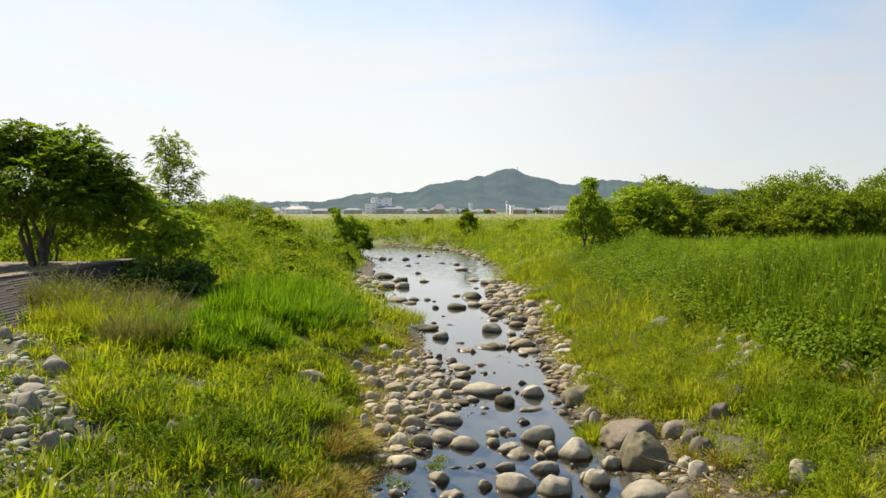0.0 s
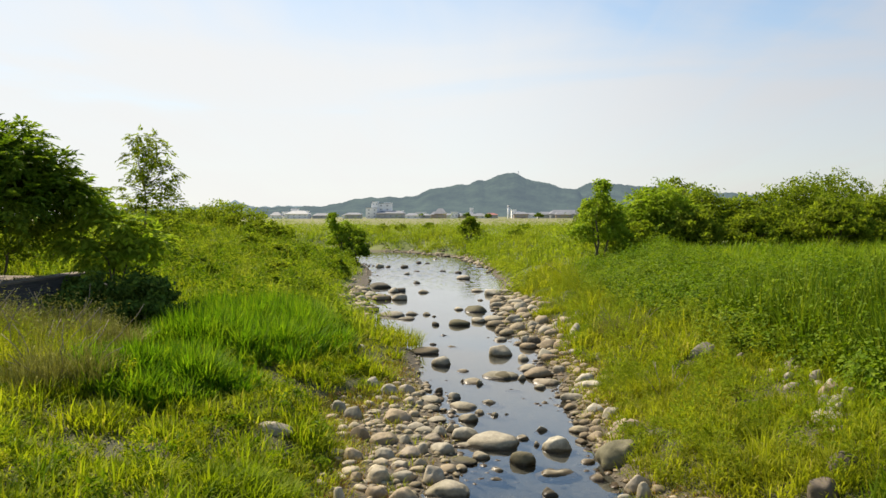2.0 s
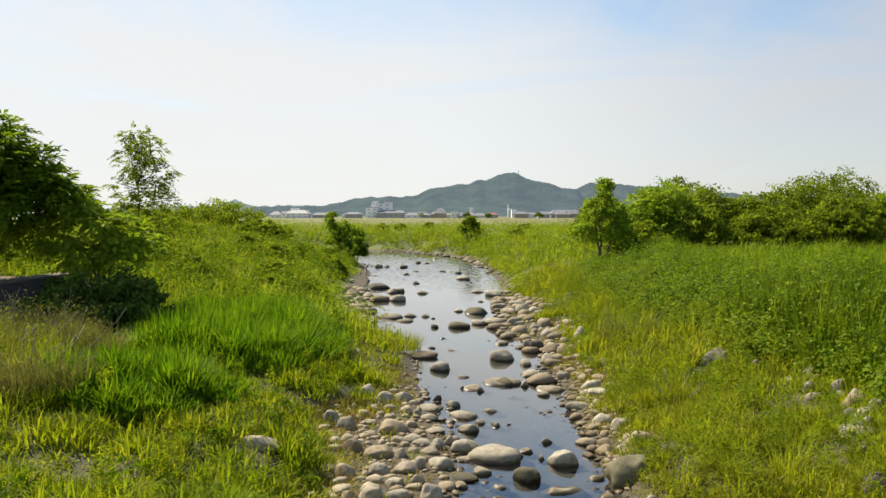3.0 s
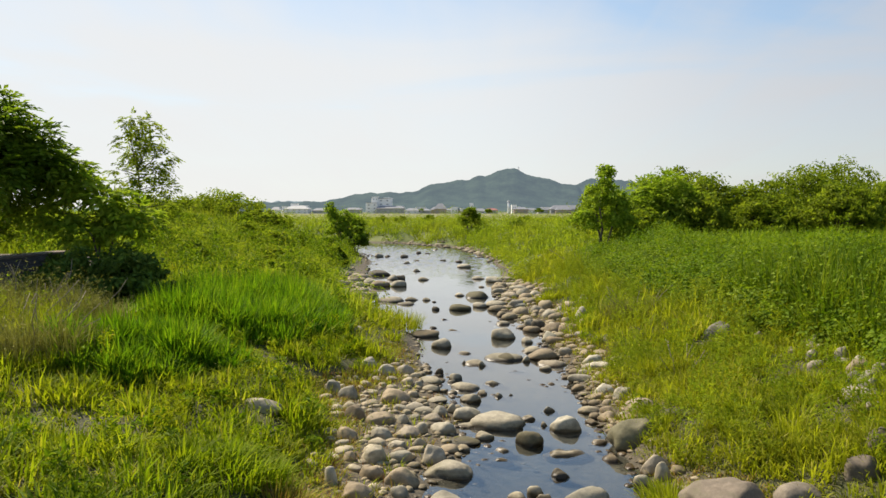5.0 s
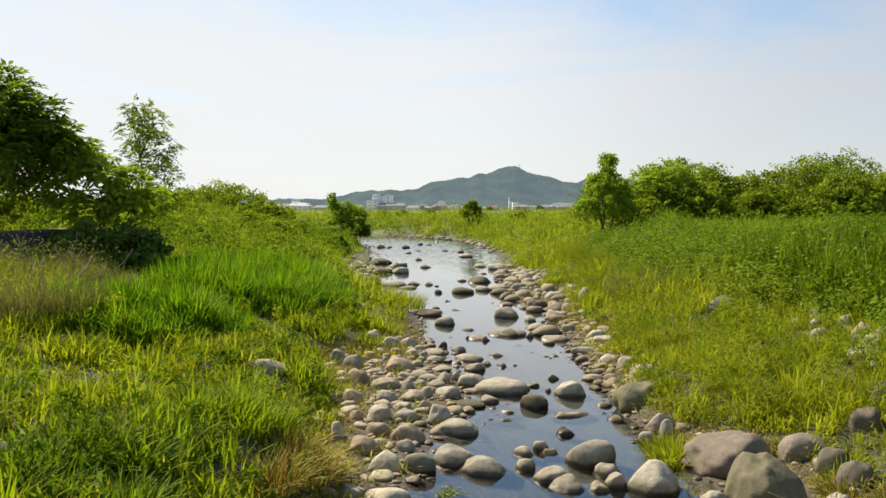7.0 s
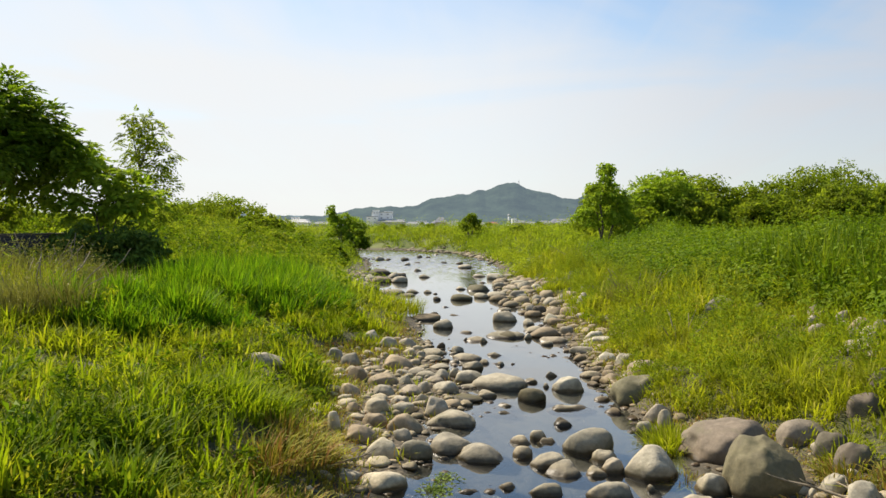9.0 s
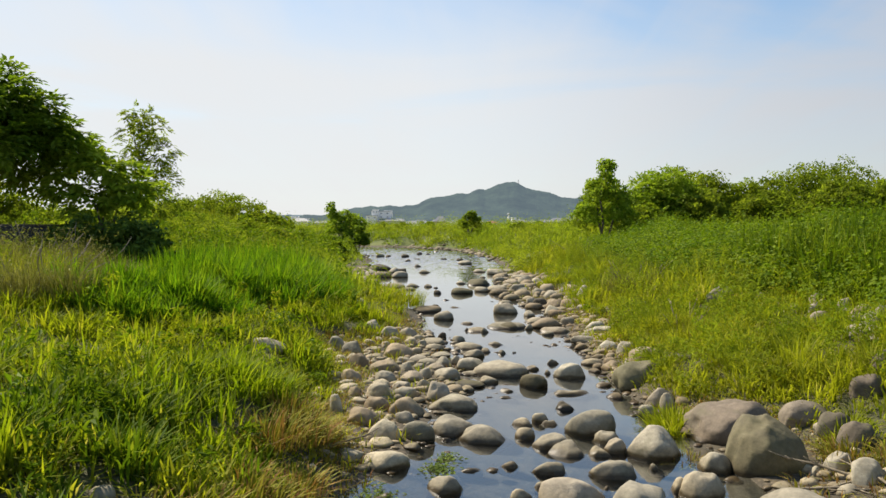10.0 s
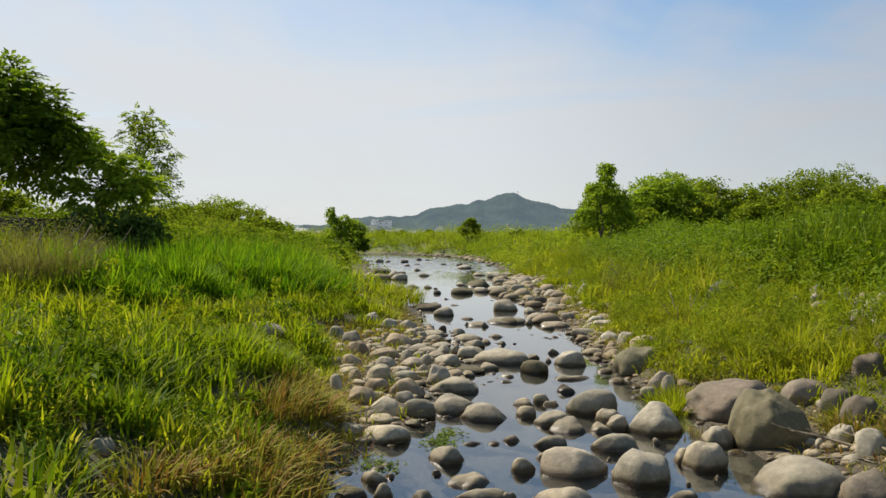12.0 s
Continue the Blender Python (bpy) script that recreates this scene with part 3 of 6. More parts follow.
def right_gravel(x, y):
    """Under 1 on the stony gap in front of the vines."""
    return ((x - 4.25 - 0.12 * (y - 11.6)) / 0.45) ** 2 + ((y - 11.6) / 1.9) ** 2 + 0.25 * soft_noise(x, y, 4.0, 32)


def left_bank(x, y):
    u, s = beyond(x, y)
    stony = left_gravel(x, y) < 1
    thin = 1 - 0.75 * swell(x, y)   # the rich grass crowds the rest out
    for hx, hy, hr in ((-1.5, 7.25, 0.2), (-1.8, 6.95, 0.15), (-1.1, 7.2, 0.16), (-2.5, 8.05, 0.2), (-2.0, 9.0, 0.18), (-1.78, 11.05, 0.3), (-2.75, 10.3, 0.16)):
        thin = np.where(np.hypot(x - hx, y - hy) < hr, 0.04, thin)   # hollows washed bare
    return np.where((s < 0) & (u > 0) & ~on_terrace(x, y), thin * np.where(stony, 0.09, np.maximum(0.8 + 0.4 * soft_noise(x, y, 1.7, 9), 0.5) * np.clip((y - 6.6) / 1.0, 0.7, 1)), 0)


def right_bank(x, y):
    u, s = beyond(x, y)
    stony = (right_gravel(x, y) < 1) | (((x - 2.8) / 0.45) ** 2 + ((y - 8.8) / 0.72) ** 2 < 1)
    return np.where((s > 0) & (u > 0), np.where(stony, 0.16, np.maximum(0.8 + 0.4 * soft_noise(x, y, 1.9, 10), 0.5)), 0)


def stuff(name, me, label, category="grass"):
    return tagged(new(name, me), label, category, kind="stuff")


def crevice(x, y):
    """0 in the middle of a plant clump, about 1 in the gaps between clumps; clumps grow larger upstream."""
    size = np.where(y < 16, 0.62, np.where(y < 28, 0.95, 1.5))
    gx, gy = x / size, y / size
    ix, iy = np.floor(gx), np.floor(gy)
    best = np.full(np.shape(x), 9.0)
    for ox in (-1, 0, 1):
        for oy in (-1, 0, 1):
            h = np.sin((ix + ox) * 127.1 + (iy + oy) * 311.7 + size * 17) * 43758.55
            k = np.sin((ix + ox) * 269.5 + (iy + oy) * 183.3 + size * 29) * 24634.63
            best = np.minimum(best, np.hypot(ix + ox + (h - np.floor(h)) - gx, iy + oy + (k - np.floor(k)) - gy))
    return np.clip(best / 0.85, 0, 1)


def size_field(x, y, seed, lo=0.5, hi=1.6):
    return np.clip(1.0 + 0.45 * soft_noise(x, y, 3.4, seed), lo, hi) * (1.35 - 0.95 * crevice(x, y) ** 1.5)


def clumps(n, x0, x1, y0, y1, keep, seed, share, spread=0.3):
    """Places and sizes of big grass clumps: they gather where a smooth field is high."""
    f = lambda x, y: keep(x, y) * np.clip(share + 0.15 + 0.7 * soft_noise(x, y, 3.0, seed) - 0.7 * (crevice(x, y) > 0.84), 0, 1)
    x, y = scatter(n, x0, x1, y0, y1, f)
    return x, y, np.minimum(1.45, np.clip(np.exp(rng.normal(0, spread, len(x))), 0.55, 1.4) * np.maximum(size_field(x, y, seed + 1, 0.6, 1.5), 0.35) * np.clip(0.62 + 0.35 * beyond(x, y)[0], 0.62, 1))


# near left bank: short undergrowth, big lush clumps, leafy weeds
x, y = scatter(9500, -8.5, -0.2, 5.8, 15.5, left_bank)
stuff("bank_grass", blade_mesh("bank_grass", *tufts(x, y, 11, 0.14, 0.15, 0.014, (0.3, 1.4), size_field(x, y, 12)), M_GRASS_DRY, coarse=True), "short yellow-green undergrowth of the stony bank")
x, y, sz = clumps(3000, -8.5, -0.2, 5.8, 15.5, left_bank, 50, 0.65)
stuff("bank_grass", blade_mesh("bank_grass", *tufts(x, y, 40, 0.14, 0.25, 0.0135, (0.15, 1.0), sz), M_GRASS, coarse=True), "lush bright green grass clumps on the bank")
x, y, sz = clumps(1700, -12, -0.6, 15, 27, left_bank, 52, 0.75)
stuff("bank_grass", blade_mesh("bank_grass", *tufts(x, y, 34, 0.24, 0.4, 0.024, (0.25, 1.1), sz), M_GRASS, coarse=True), "lush green grass clumps further up the bank")
x, y = scatter(3000, -12, -0.6, 15, 27, left_bank)
stuff("bank_grass", blade_mesh("bank_grass", *tufts(x, y, 12, 0.2, 0.26, 0.017, (0.3, 1.2), size_field(x, y, 13)), M_GRASS_DRY, coarse=True), "yellow-green undergrowth further up the bank")
# dark leafy clumps at the foot of the bank
def foot_shade(x, y):
    return np.where(np.hypot((x + 1.95) / 0.8, (y - 7.6) / 0.8) < 1, 1.0, 0.22) * np.where(x > -1.38 - 0.1 * (y - 7), 0.12, 1.0)


x, y, sz = clumps(700, -4.4, -0.9, 5.6, 9.0, lambda x, y: left_bank(x, y) * foot_shade(x, y), 72, 0.75)
stuff("rich_grass", blade_mesh("rich_grass", *tufts(x, y, 46, 0.14, 0.26, 0.0155, (0.15, 1.0), sz), M_DEEP), "dense dark green grass at the foot of the bank")
# the banks go on downstream
off_water = lambda x, y: np.where(beyond(x, y)[0] > 0.05, 0.9, 0)
x, y = scatter(6000, -9, 9, -8, 6.4, off_water)
stuff("bank_grass", blade_mesh("bank_grass", *tufts(x, y, 9, 0.24, 0.28, 0.034, (0.3, 1.3), np.maximum(size_field(x, y, 16), 0.6)), M_GRASS_DRY, coarse=True), "rough green grass on the banks downstream")
x, y, sz = clumps(2000, -9, 9, -8, 6.4, off_water, 78, 0.8)
stuff("bank_grass", blade_mesh("bank_grass", *tufts(x, y, 14, 0.22, 0.34, 0.032, (0.2, 1.1), sz), M_GRASS, coarse=True), "lush grass clumps on the banks downstream")
# two swells of rich tall grass
x, y = scatter(3600, -6.0, -1.4, 10.5, 21, swell)
stuff("rich_grass", blade_mesh("rich_grass", *tufts(x, y, 50, 0.17, 0.8, 0.018, (0.15, 0.75), np.where(y < 14.3, 0.68, 1.0) * (0.5 + 0.6 * swell(x, y)) * (1.2 - 0.6 * crevice(x, y) ** 1.5)), M_LUSH, coarse=True), "deep green rich grass swelling above the bank")
# right bank: finer yellowing grass
x, y = scatter(4600, 1.6, 7.0, 5.8, 15.5, right_bank)
stuff("bank_grass", blade_mesh("bank_grass", *tufts(x, y, 14, 0.13, 0.15, 0.012, (0.3, 1.3), size_field(x, y, 14)), M_GRASS_DRY, coarse=True), "fine yellow-green grass on the low bank")
x, y, sz = clumps(2100, 1.6, 7.0, 5.8, 15.5, right_bank, 54, 0.6)
stuff("bank_grass", blade_mesh("bank_grass", *tufts(x, y, 40, 0.14, 0.27, 0.013, (0.2, 1.1), sz), M_GRASS_DRY, coarse=True), "yellow-green grass clumps on the low bank")
# greener clumps scattered over the right bank
x, y, sz = clumps(260, 1.7, 6.0, 5.8, 22, right_bank, 76, 0.1)
stuff("rich_grass", blade_mesh("rich_grass", *tufts(x, y, 46, 0.13, 0.26, 0.014, (0.15, 1.0), sz), M_REED, coarse=True), "scattered deep green grass clumps on the low bank")
x, y, sz = clumps(520, 2.4, 5.6, 8.9, 13.4, lambda x, y: np.where(beyond(x, y)[0] > 0, 1.0, 0), 79, 0.5)
stuff("bank_grass", blade_mesh("bank_grass", *tufts(x, y, 42, 0.15, 0.27, 0.011, (0.2, 1.1), sz), M_GRASS_DRY, coarse=True), "fine yellow-green grass growing through the gravel patch")
# a rich clump low on the right bank
x, y = scatter(190, 3.2, 4.9, 8.4, 9.9, lambda x, y: np.clip(1.3 - ((x - 4.05) / 0.6) ** 2 - ((y - 9.1) / 0.5) ** 2, 0, 1))
stuff("rich_grass", blade_mesh("rich_grass", *tufts(x, y, 55, 0.13, 0.34, 0.014, (0.15, 0.9)), M_REED), "tall deep green grass clump on the low bank")
keep_low = lambda x, y: right_bank(x, y) * (beyond(x, y)[0] < 4)
x, y = scatter(3200, 1.2, 7.0, 15, 34, keep_low)
stuff("bank_grass", blade_mesh("bank_grass", *tufts(x, y, 14, 0.2, 0.28, 0.016, (0.2, 1.0), size_field(x, y, 15)), M_GRASS_DRY, coarse=True), "yellow-green grass beside the shingle")
x, y, sz = clumps(1500, 1.2, 7.0, 15, 34, keep_low, 56, 0.7)
stuff("bank_grass", blade_mesh("bank_grass", *tufts(x, y, 32, 0.24, 0.48, 0.02, (0.2, 1.0), sz), M_GRASS_DRY, coarse=True), "taller yellow-green clumps beside the shingle")
# dead stalks among the grass
x, y = scatter(4600, -8, 7, 5.8, 18, lambda x, y: np.maximum(left_bank(x, y), right_bank(x, y)) * 0.8)
stuff("dry_straw", blade_mesh("dry_straw", *tufts(x, y, 3, 0.15, 0.22, 0.006, (0.4, 1.6)), M_DRY, coarse=True), "pale dead straw lying among the grass", "straw")


def leaf_mesh(name, p, size, mat, up=0.6, aspect=0.55, fold=0.25, out=None, lean_out=0.6):
    """Folded pointed leaves at points p (n, 3), facing up (and out) with jitter; one island each."""
    n = len(p)
    nrm = rng.normal(0, 1, (n, 3)) * (1 - up) + np.array((0, 0, up))
    if out is not None:
        nrm = nrm + out * lean_out
    nrm /= np.linalg.norm(nrm, axis=1)[:, None]
    d = rng.normal(0, 1, (n, 3)); d[:, 2] -= 0.35
    d -= (d * nrm).sum(1)[:, None] * nrm
    d /= np.linalg.norm(d, axis=1)[:, None]
    s = np.cross(nrm, d)
    L = (size * rng.uniform(0.65, 1.3, n))[:, None]
    a = p - d * L * 0.5
    mid = p - d * L * 0.05
    v = np.stack([a, mid + s * L * aspect / 2 + nrm * L * fold * 0.4, p + d * L * 0.5 - nrm * L * 0.12, mid - s * L * aspect / 2 + nrm * L * fold * 0.4], 1).reshape(-1, 3)
    b = (np.arange(n) * 4)[:, None, None]
    f = (b + np.array(((0, 1, 2), (0, 2, 3)))[None]).reshape(-1, 3)
    return mesh_of(name, v, f, mat)


def weed_points(cx, cy, per, radius, height, size):
    """Leaves up the stems of leafy weeds."""
    k = np.repeat(np.arange(len(cx)), per)
    a, r, t = rng.uniform(0, 6.283, len(k)), np.sqrt(rng.uniform(0, 1, len(k))), rng.uniform(0.1, 1, len(k)) ** 0.7
    x, y = cx[k] + np.cos(a) * r * radius * (1.1 - 0.6 * t), cy[k] + np.sin(a) * r * radius * (1.1 - 0.6 * t)
    return np.stack([x, y, gz(cx, cy)[k] + t * (height * size)[k]], 1)


def domes(cx, cy, r, h, per):
    """Leaf places and outward directions on lumpy rounded clumps r wide and h high."""
    k = np.repeat(np.arange(len(cx)), per)
    n = len(k)
    a, z = rng.uniform(0, 6.283, n), rng.uniform(0.0, 1, n) ** 0.8
    ph = rng.uniform(0, 6.283, (len(cx), 3))[k]
    lump = 1 + 0.16 * np.sin(3 * a + ph[:, 0]) + 0.14 * np.sin(5 * a + 7 * z + ph[:, 1]) + 0.10 * np.sin(9 * z + ph[:, 2])
    s = lump * (1 - 0.28 * rng.uniform(0, 1, n) ** 2)
    q = np.sqrt(1 - z * z)
    p = np.stack([cx[k] + np.cos(a) * q * r[k] * s, cy[k] + np.sin(a) * q * r[k] * s, gz(cx, cy)[k] + h[k] * z * s], 1)
    o = np.stack([np.cos(a) * q / r[k], np.sin(a) * q / r[k], z / h[k]], 1)
    return p, o / np.linalg.norm(o, axis=1)[:, None]


def dome_patch(name, label, category, x, y, r, h, per, leaf, mat, aspect=0.5):
    p, o = domes(x, y, r, h, per)
    stuff(name, leaf_mesh(name, p, leaf, mat, 0.7, aspect, out=o, lean_out=1.0), label, category)


# vines and broad leaves that cover the right bank's shoulder
def vine_zone(x, y):
    e, m, s = from_water(x, y)
    lim = 2.85 + 0.25 * soft_noise(x, y, 0.9, 20)
    return np.where((s > 0) & (e > lim) & (e < lim + 3.2) & (y > 9.8) & (right_gravel(x, y) > 0.9), np.where((x > 5.2) & (y < 15.5), 0.3, 1.0), 0)


# leafy weeds among the bank grass
x, y, sz = clumps(330, -8.5, 5.5, 7.0, 17, lambda x, y: np.maximum(left_bank(x, y), right_bank(x, y)), 58, 0.4)
stuff("bank_weeds", leaf_mesh("bank_weeds", weed_points(x, y, 60, 0.12, 0.34, sz), 0.06, M_GRASS, 0.45, 0.24), "narrow-leaved green weeds standing in the grass", "weeds")

x, y, sz = clumps(2600, 1.6, 6.5, 7.0, 28, lambda x, y: right_bank(x, y) * (vine_zone(x, y) < 0.5), 64, 0.55)
stuff("bank_weeds", leaf_mesh("bank_weeds", weed_points(x, y, 70, 0.14, 0.5, sz), 0.055, M_WEED, 0.3, 0.22), "feathery yellow-green weeds standing over the right bank grass", "weeds")


# low broad leaves among the clumps
x, y, sz = clumps(380, -8.5, -0.6, 6.8, 16, left_bank, 66, 0.35)
stuff("bank_herbs", leaf_mesh("bank_herbs", weed_points(x, y, 34, 0.14, 0.2, sz), 0.075, M_VINE, 0.5, 0.42), "low broad-leaved dark green herbs between the grass clumps", "herbs")
x, y, sz = clumps(520, -4.6, -1.0, 5.6, 8.8, lambda x, y: left_bank(x, y) * foot_shade(x, y), 74, 0.7)
stuff("bank_herbs", leaf_mesh("bank_herbs", weed_points(x, y, 46, 0.12, 0.24, sz), 0.065, M_DEEP, 0.4, 0.24), "leafy green herbs at the foot of the bank", "herbs")
# sparse dry growth between the shingle stones
def shingle_edge(x, y):
    e, m, s = from_water(x, y)
    return np.where((e > 0.12) & (m > 0.3), np.clip(0.85 - (m - e) / 0.7, 0.08, 0.8) * (e < m + 0.15), 0)


x, y = scatter(12000, -2.4, 3.4, 6.6, 27, shingle_edge)
stuff("shingle_growth", blade_mesh("shingle_growth", *tufts(x, y, 15, 0.09, 0.14, 0.009, (0.3, 1.4)), M_RED, coarse=True), "sparse brownish seedlings and straw between the stones", "straw")
x, y = scatter(2400, -2.0, 0.0, 7.4, 15, lambda x, y: np.where((from_water(x, y)[2] < 0) & (beyond(x, y)[0] > -0.4) & (beyond(x, y)[0] < 0.12), 0.75, 0))
stuff("shingle_growth", blade_mesh("shingle_growth", *tufts(x, y, 14, 0.09, 0.13, 0.009, (0.3, 1.4)), M_RED, coarse=True), "withered brown growth along the left edge of the shingle", "straw")
x, y = scatter(10500, -3.4, 3.6, 6.6, 31, lambda x, y: shingle_edge(x, y) * np.clip(0.5 + 0.8 * soft_noise(x, y, 2.4, 35), 0.05, 1))
stuff("shingle_growth", blade_mesh("shingle_growth", *tufts(x, y, 16, 0.1, 0.17, 0.01, (0.2, 1.2)), M_GRASS_DRY, coarse=True), "yellow-green grass growing between the stones", "grass")


x, y = scatter(4200, 3.5, 13, 9.5, 32, vine_zone)
sz = np.clip(np.exp(rng.normal(0, 0.3, len(x))) * (1 + 0.3 * soft_noise(x, y, 1.6, 21)), 0.45, 1.7)
dome_patch("vine_thicket", "dense green broad-leaved vines over the bank shoulder", "vines", x, y, 0.34 * sz, 0.5 * sz, 150, 0.068, M_VINE, 0.75)
# tall grass field on the right, above the bank
x, y = scatter(5700, 5.2, 30, 10.5, 34, lambda x, y: np.where((beyond(x, y)[1] > 0) & (beyond(x, y)[0] > 3.3 + 0.7 * soft_noise(x, y, 0.8, 22)), np.clip(1.25 - (y - 10) / 36, 0.1, 1), 0))
stuff("tall_grass", blade_mesh("tall_grass", *tufts(x, y, 15, 0.3, 0.72, 0.025, (0.25, 1.0), np.clip(size_field(x, y, 23, 0.8, 1.25), 0.5, 1.3)), M_REED, coarse=True), "tall dense green grass on the flat above the bank")
x, y, sz = clumps(820, 5.0, 9.5, 10.2, 17.5, lambda x, y: np.where(from_water(x, y)[0] > 3.1, 1.0, 0), 68, 0.85)
stuff("reeds", blade_mesh("reeds", *tufts(x, y, 34, 0.2, 0.95, 0.022, (0.08, 0.6), np.clip(sz, 0.75, 1.2)), M_DEEP, coarse=True), "tall broad-bladed reeds behind the vines", "reeds")
# leafy meadow weeds on the left, back to the mound
x, y = scatter(2100, -40, -1.2, 18, 62, lambda x, y: np.where((beyond(x, y)[1] < 0) & (beyond(x, y)[0] > 0.1) & (x > -0.75 * y) & ~((x < -6) & (y < 22)), np.clip(0.75 + 0.5 * soft_noise(x, y, 0.5, 26), 0.2, 1), 0))
sz = np.clip(np.exp(rng.normal(0, 0.35, len(x))) * (1 + 0.35 * soft_noise(x, y, 0.8, 24)), 0.4, 1.9)
low = rng.uniform(0, 1, len(x)) < 0.7
near = y < 31
for some, per, leaf in ((near, 135, 0.088), (~near, 90, 0.125)):
    a, b = some & low, some & ~low
    dome_patch("meadow_weeds", "yellow-green waist-high weeds covering the meadow", "weeds", x[a], y[a], 0.6 * sz[a], 0.48 * sz[a], per, leaf, M_WEED, 0.36)
    dome_patch("meadow_weeds", "bushy dull green weeds in the meadow", "weeds", x[b], y[b], 0.6 * sz[b], 0.6 * sz[b], per, leaf, M_SHRUB, 0.4)
x, y, sz = clumps(8500, -30, -1.5, 18, 58, lambda x, y: np.where((beyond(x, y)[1] < 0) & (beyond(x, y)[0] > 0.1) & (x > -0.7 * y) & ~((x < -6) & (y < 22)), 0.9, 0), 62, 0.6)
stuff("meadow_grass", blade_mesh("meadow_grass", *tufts(x, y, 17, 0.36, 0.6, 0.031, (0.15, 0.9), sz), M_WEED, coarse=True), "tall yellow-green grass standing in the meadow")
# the far bank beyond the bend
x, y, sz = clumps(6500, -22, 9, 36, 76, lambda x, y: np.where((beyond(x, y)[1] > 0) & (beyond(x, y)[0] > -0.1) & (beyond(x, y)[0] < 5), 0.95, 0), 70, 0.8)
stuff("bank_grass", blade_mesh("bank_grass", *tufts(x, y, 12, 0.36, 0.6, 0.045, (0.15, 0.9), sz), M_WEED, coarse=True), "yellow-green grass fringing the far bank")
x, y = scatter(2300, -28, 32, 34, 100, lambda x, y: np.where((beyond(x, y)[1] > 0) & (beyond(x, y)[0] > 0.2) & ~((x > 7) & (y < 42)), np.clip(1.2 - (y - 60) / 50, 0.25, 1), 0))
sz = np.clip(np.exp(rng.normal(0, 0.3, len(x))) * (1 + 0.3 * soft_noise(x, y, 0.7, 25)), 0.4, 1.7)
low = rng.uniform(0, 1, len(x)) < 0.62
dome_patch("meadow_weeds", "yellow-green weeds on the far bank of the bend", "weeds", x[low], y[low], 0.9 * sz[low], 0.55 * sz[low], 60, 0.17, M_WEED, 0.36)
dome_patch("meadow_weeds", "taller dull green weeds on the far bank", "weeds", x[~low], y[~low], 1.0 * sz[~low], 0.95 * sz[~low], 75, 0.17, M_SHRUB, 0.36)


# weeds that hang over the far shore and hide its edge
x, y = scatter(2600, -9, 6, 28.5, 58, lambda x, y: np.where((from_water(x, y)[2] > 0) & (from_water(x, y)[0] > 0.3) & (beyond(x, y)[0] < 0.7), 0.9, 0))
sz = np.clip(np.exp(rng.normal(0, 0.3, len(x))), 0.5, 1.6)
dome_patch("shore_weeds", "yellow-green weeds hanging over the far shore", "weeds", x, y, 0.34 * sz, 0.36 * sz, 46, 0.12, M_WEED, 0.36)

# darker leafy clumps that stand out of the meadow
x, y = scatter(700, -14, -1.5, 18, 46, lambda x, y: np.where((beyond(x, y)[1] < 0) & (beyond(x, y)[0] > 0.3) & (x > -0.6 * y), 0.7, 0))
stuff("leafy_clumps", leaf_mesh("leafy_clumps", weed_points(x, y, 60, 0.34, 0.75, rng.uniform(0.6, 1.4, len(x))), 0.1, M_VINE, 0.5, 0.35), "darker green leafy clumps among the meadow weeds", "weeds")


def tube(bm, pts, radii, sides=7):
    rings = []
    for i, (p, r) in enumerate(zip(pts, radii)):
        d = (Vector(pts[min(i + 1, len(pts) - 1)]) - Vector(pts[max(i - 1, 0)])).normalized()
        q = d.to_track_quat("Z", "Y")
        rings.append([bm.verts.new(Vector(p) + q @ Vector((math.cos(k * 6.2832 / sides) * r, math.sin(k * 6.2832 / sides) * r, 0))) for k in range(sides)])
    for a, b in zip(rings, rings[1:]):
        for k in range(sides):
            bm.faces.new((a[k], a[(k + 1) % sides], b[(k + 1) % sides], b[k])).smooth = True
    bm.faces.new(rings[-1])


def limb(bm, a, b, r0, r1, sag=0.1, seed=0):
    r = random.Random(seed)
    a, b = Vector(a), Vector(b)
    L = (b - a).length
    pts = [a.lerp(b, t) + Vector((r.uniform(-1, 1), r.uniform(-1, 1), sag * 4 * t * (1 - t))) * L * (0.05 if 0 < t < 1 else 0) for t in (0, 0.25, 0.5, 0.75, 1)]
    tube(bm, [tuple(p) for p in pts], [r0 + (r1 - r0) * t for t in (0, 0.25, 0.5, 0.75, 1)])


def leaf_quads(name, p, d, nrm, length, aspect, mat):
    """Folded leaflets from their stalks p along d."""
    d = d / np.linalg.norm(d, axis=1)[:, None]
    nrm = nrm - (nrm * d).sum(1)[:, None] * d
    nrm = nrm / np.linalg.norm(nrm, axis=1)[:, None]
    sd = np.cross(nrm, d)
    L = length[:, None]
    mid = p + d * L * 0.45
    v = np.stack([p, mid + sd * L * aspect / 2 + nrm * L * 0.08, p + d * L - nrm * L * 0.1, mid - sd * L * aspect / 2 + nrm * L * 0.08], 1).reshape(-1, 3)
    f = ((np.arange(len(p)) * 4)[:, None, None] + np.array(((0, 1, 2), (0, 2, 3)))[None]).reshape(-1, 3)
    return mesh_of(name, v, f, mat)


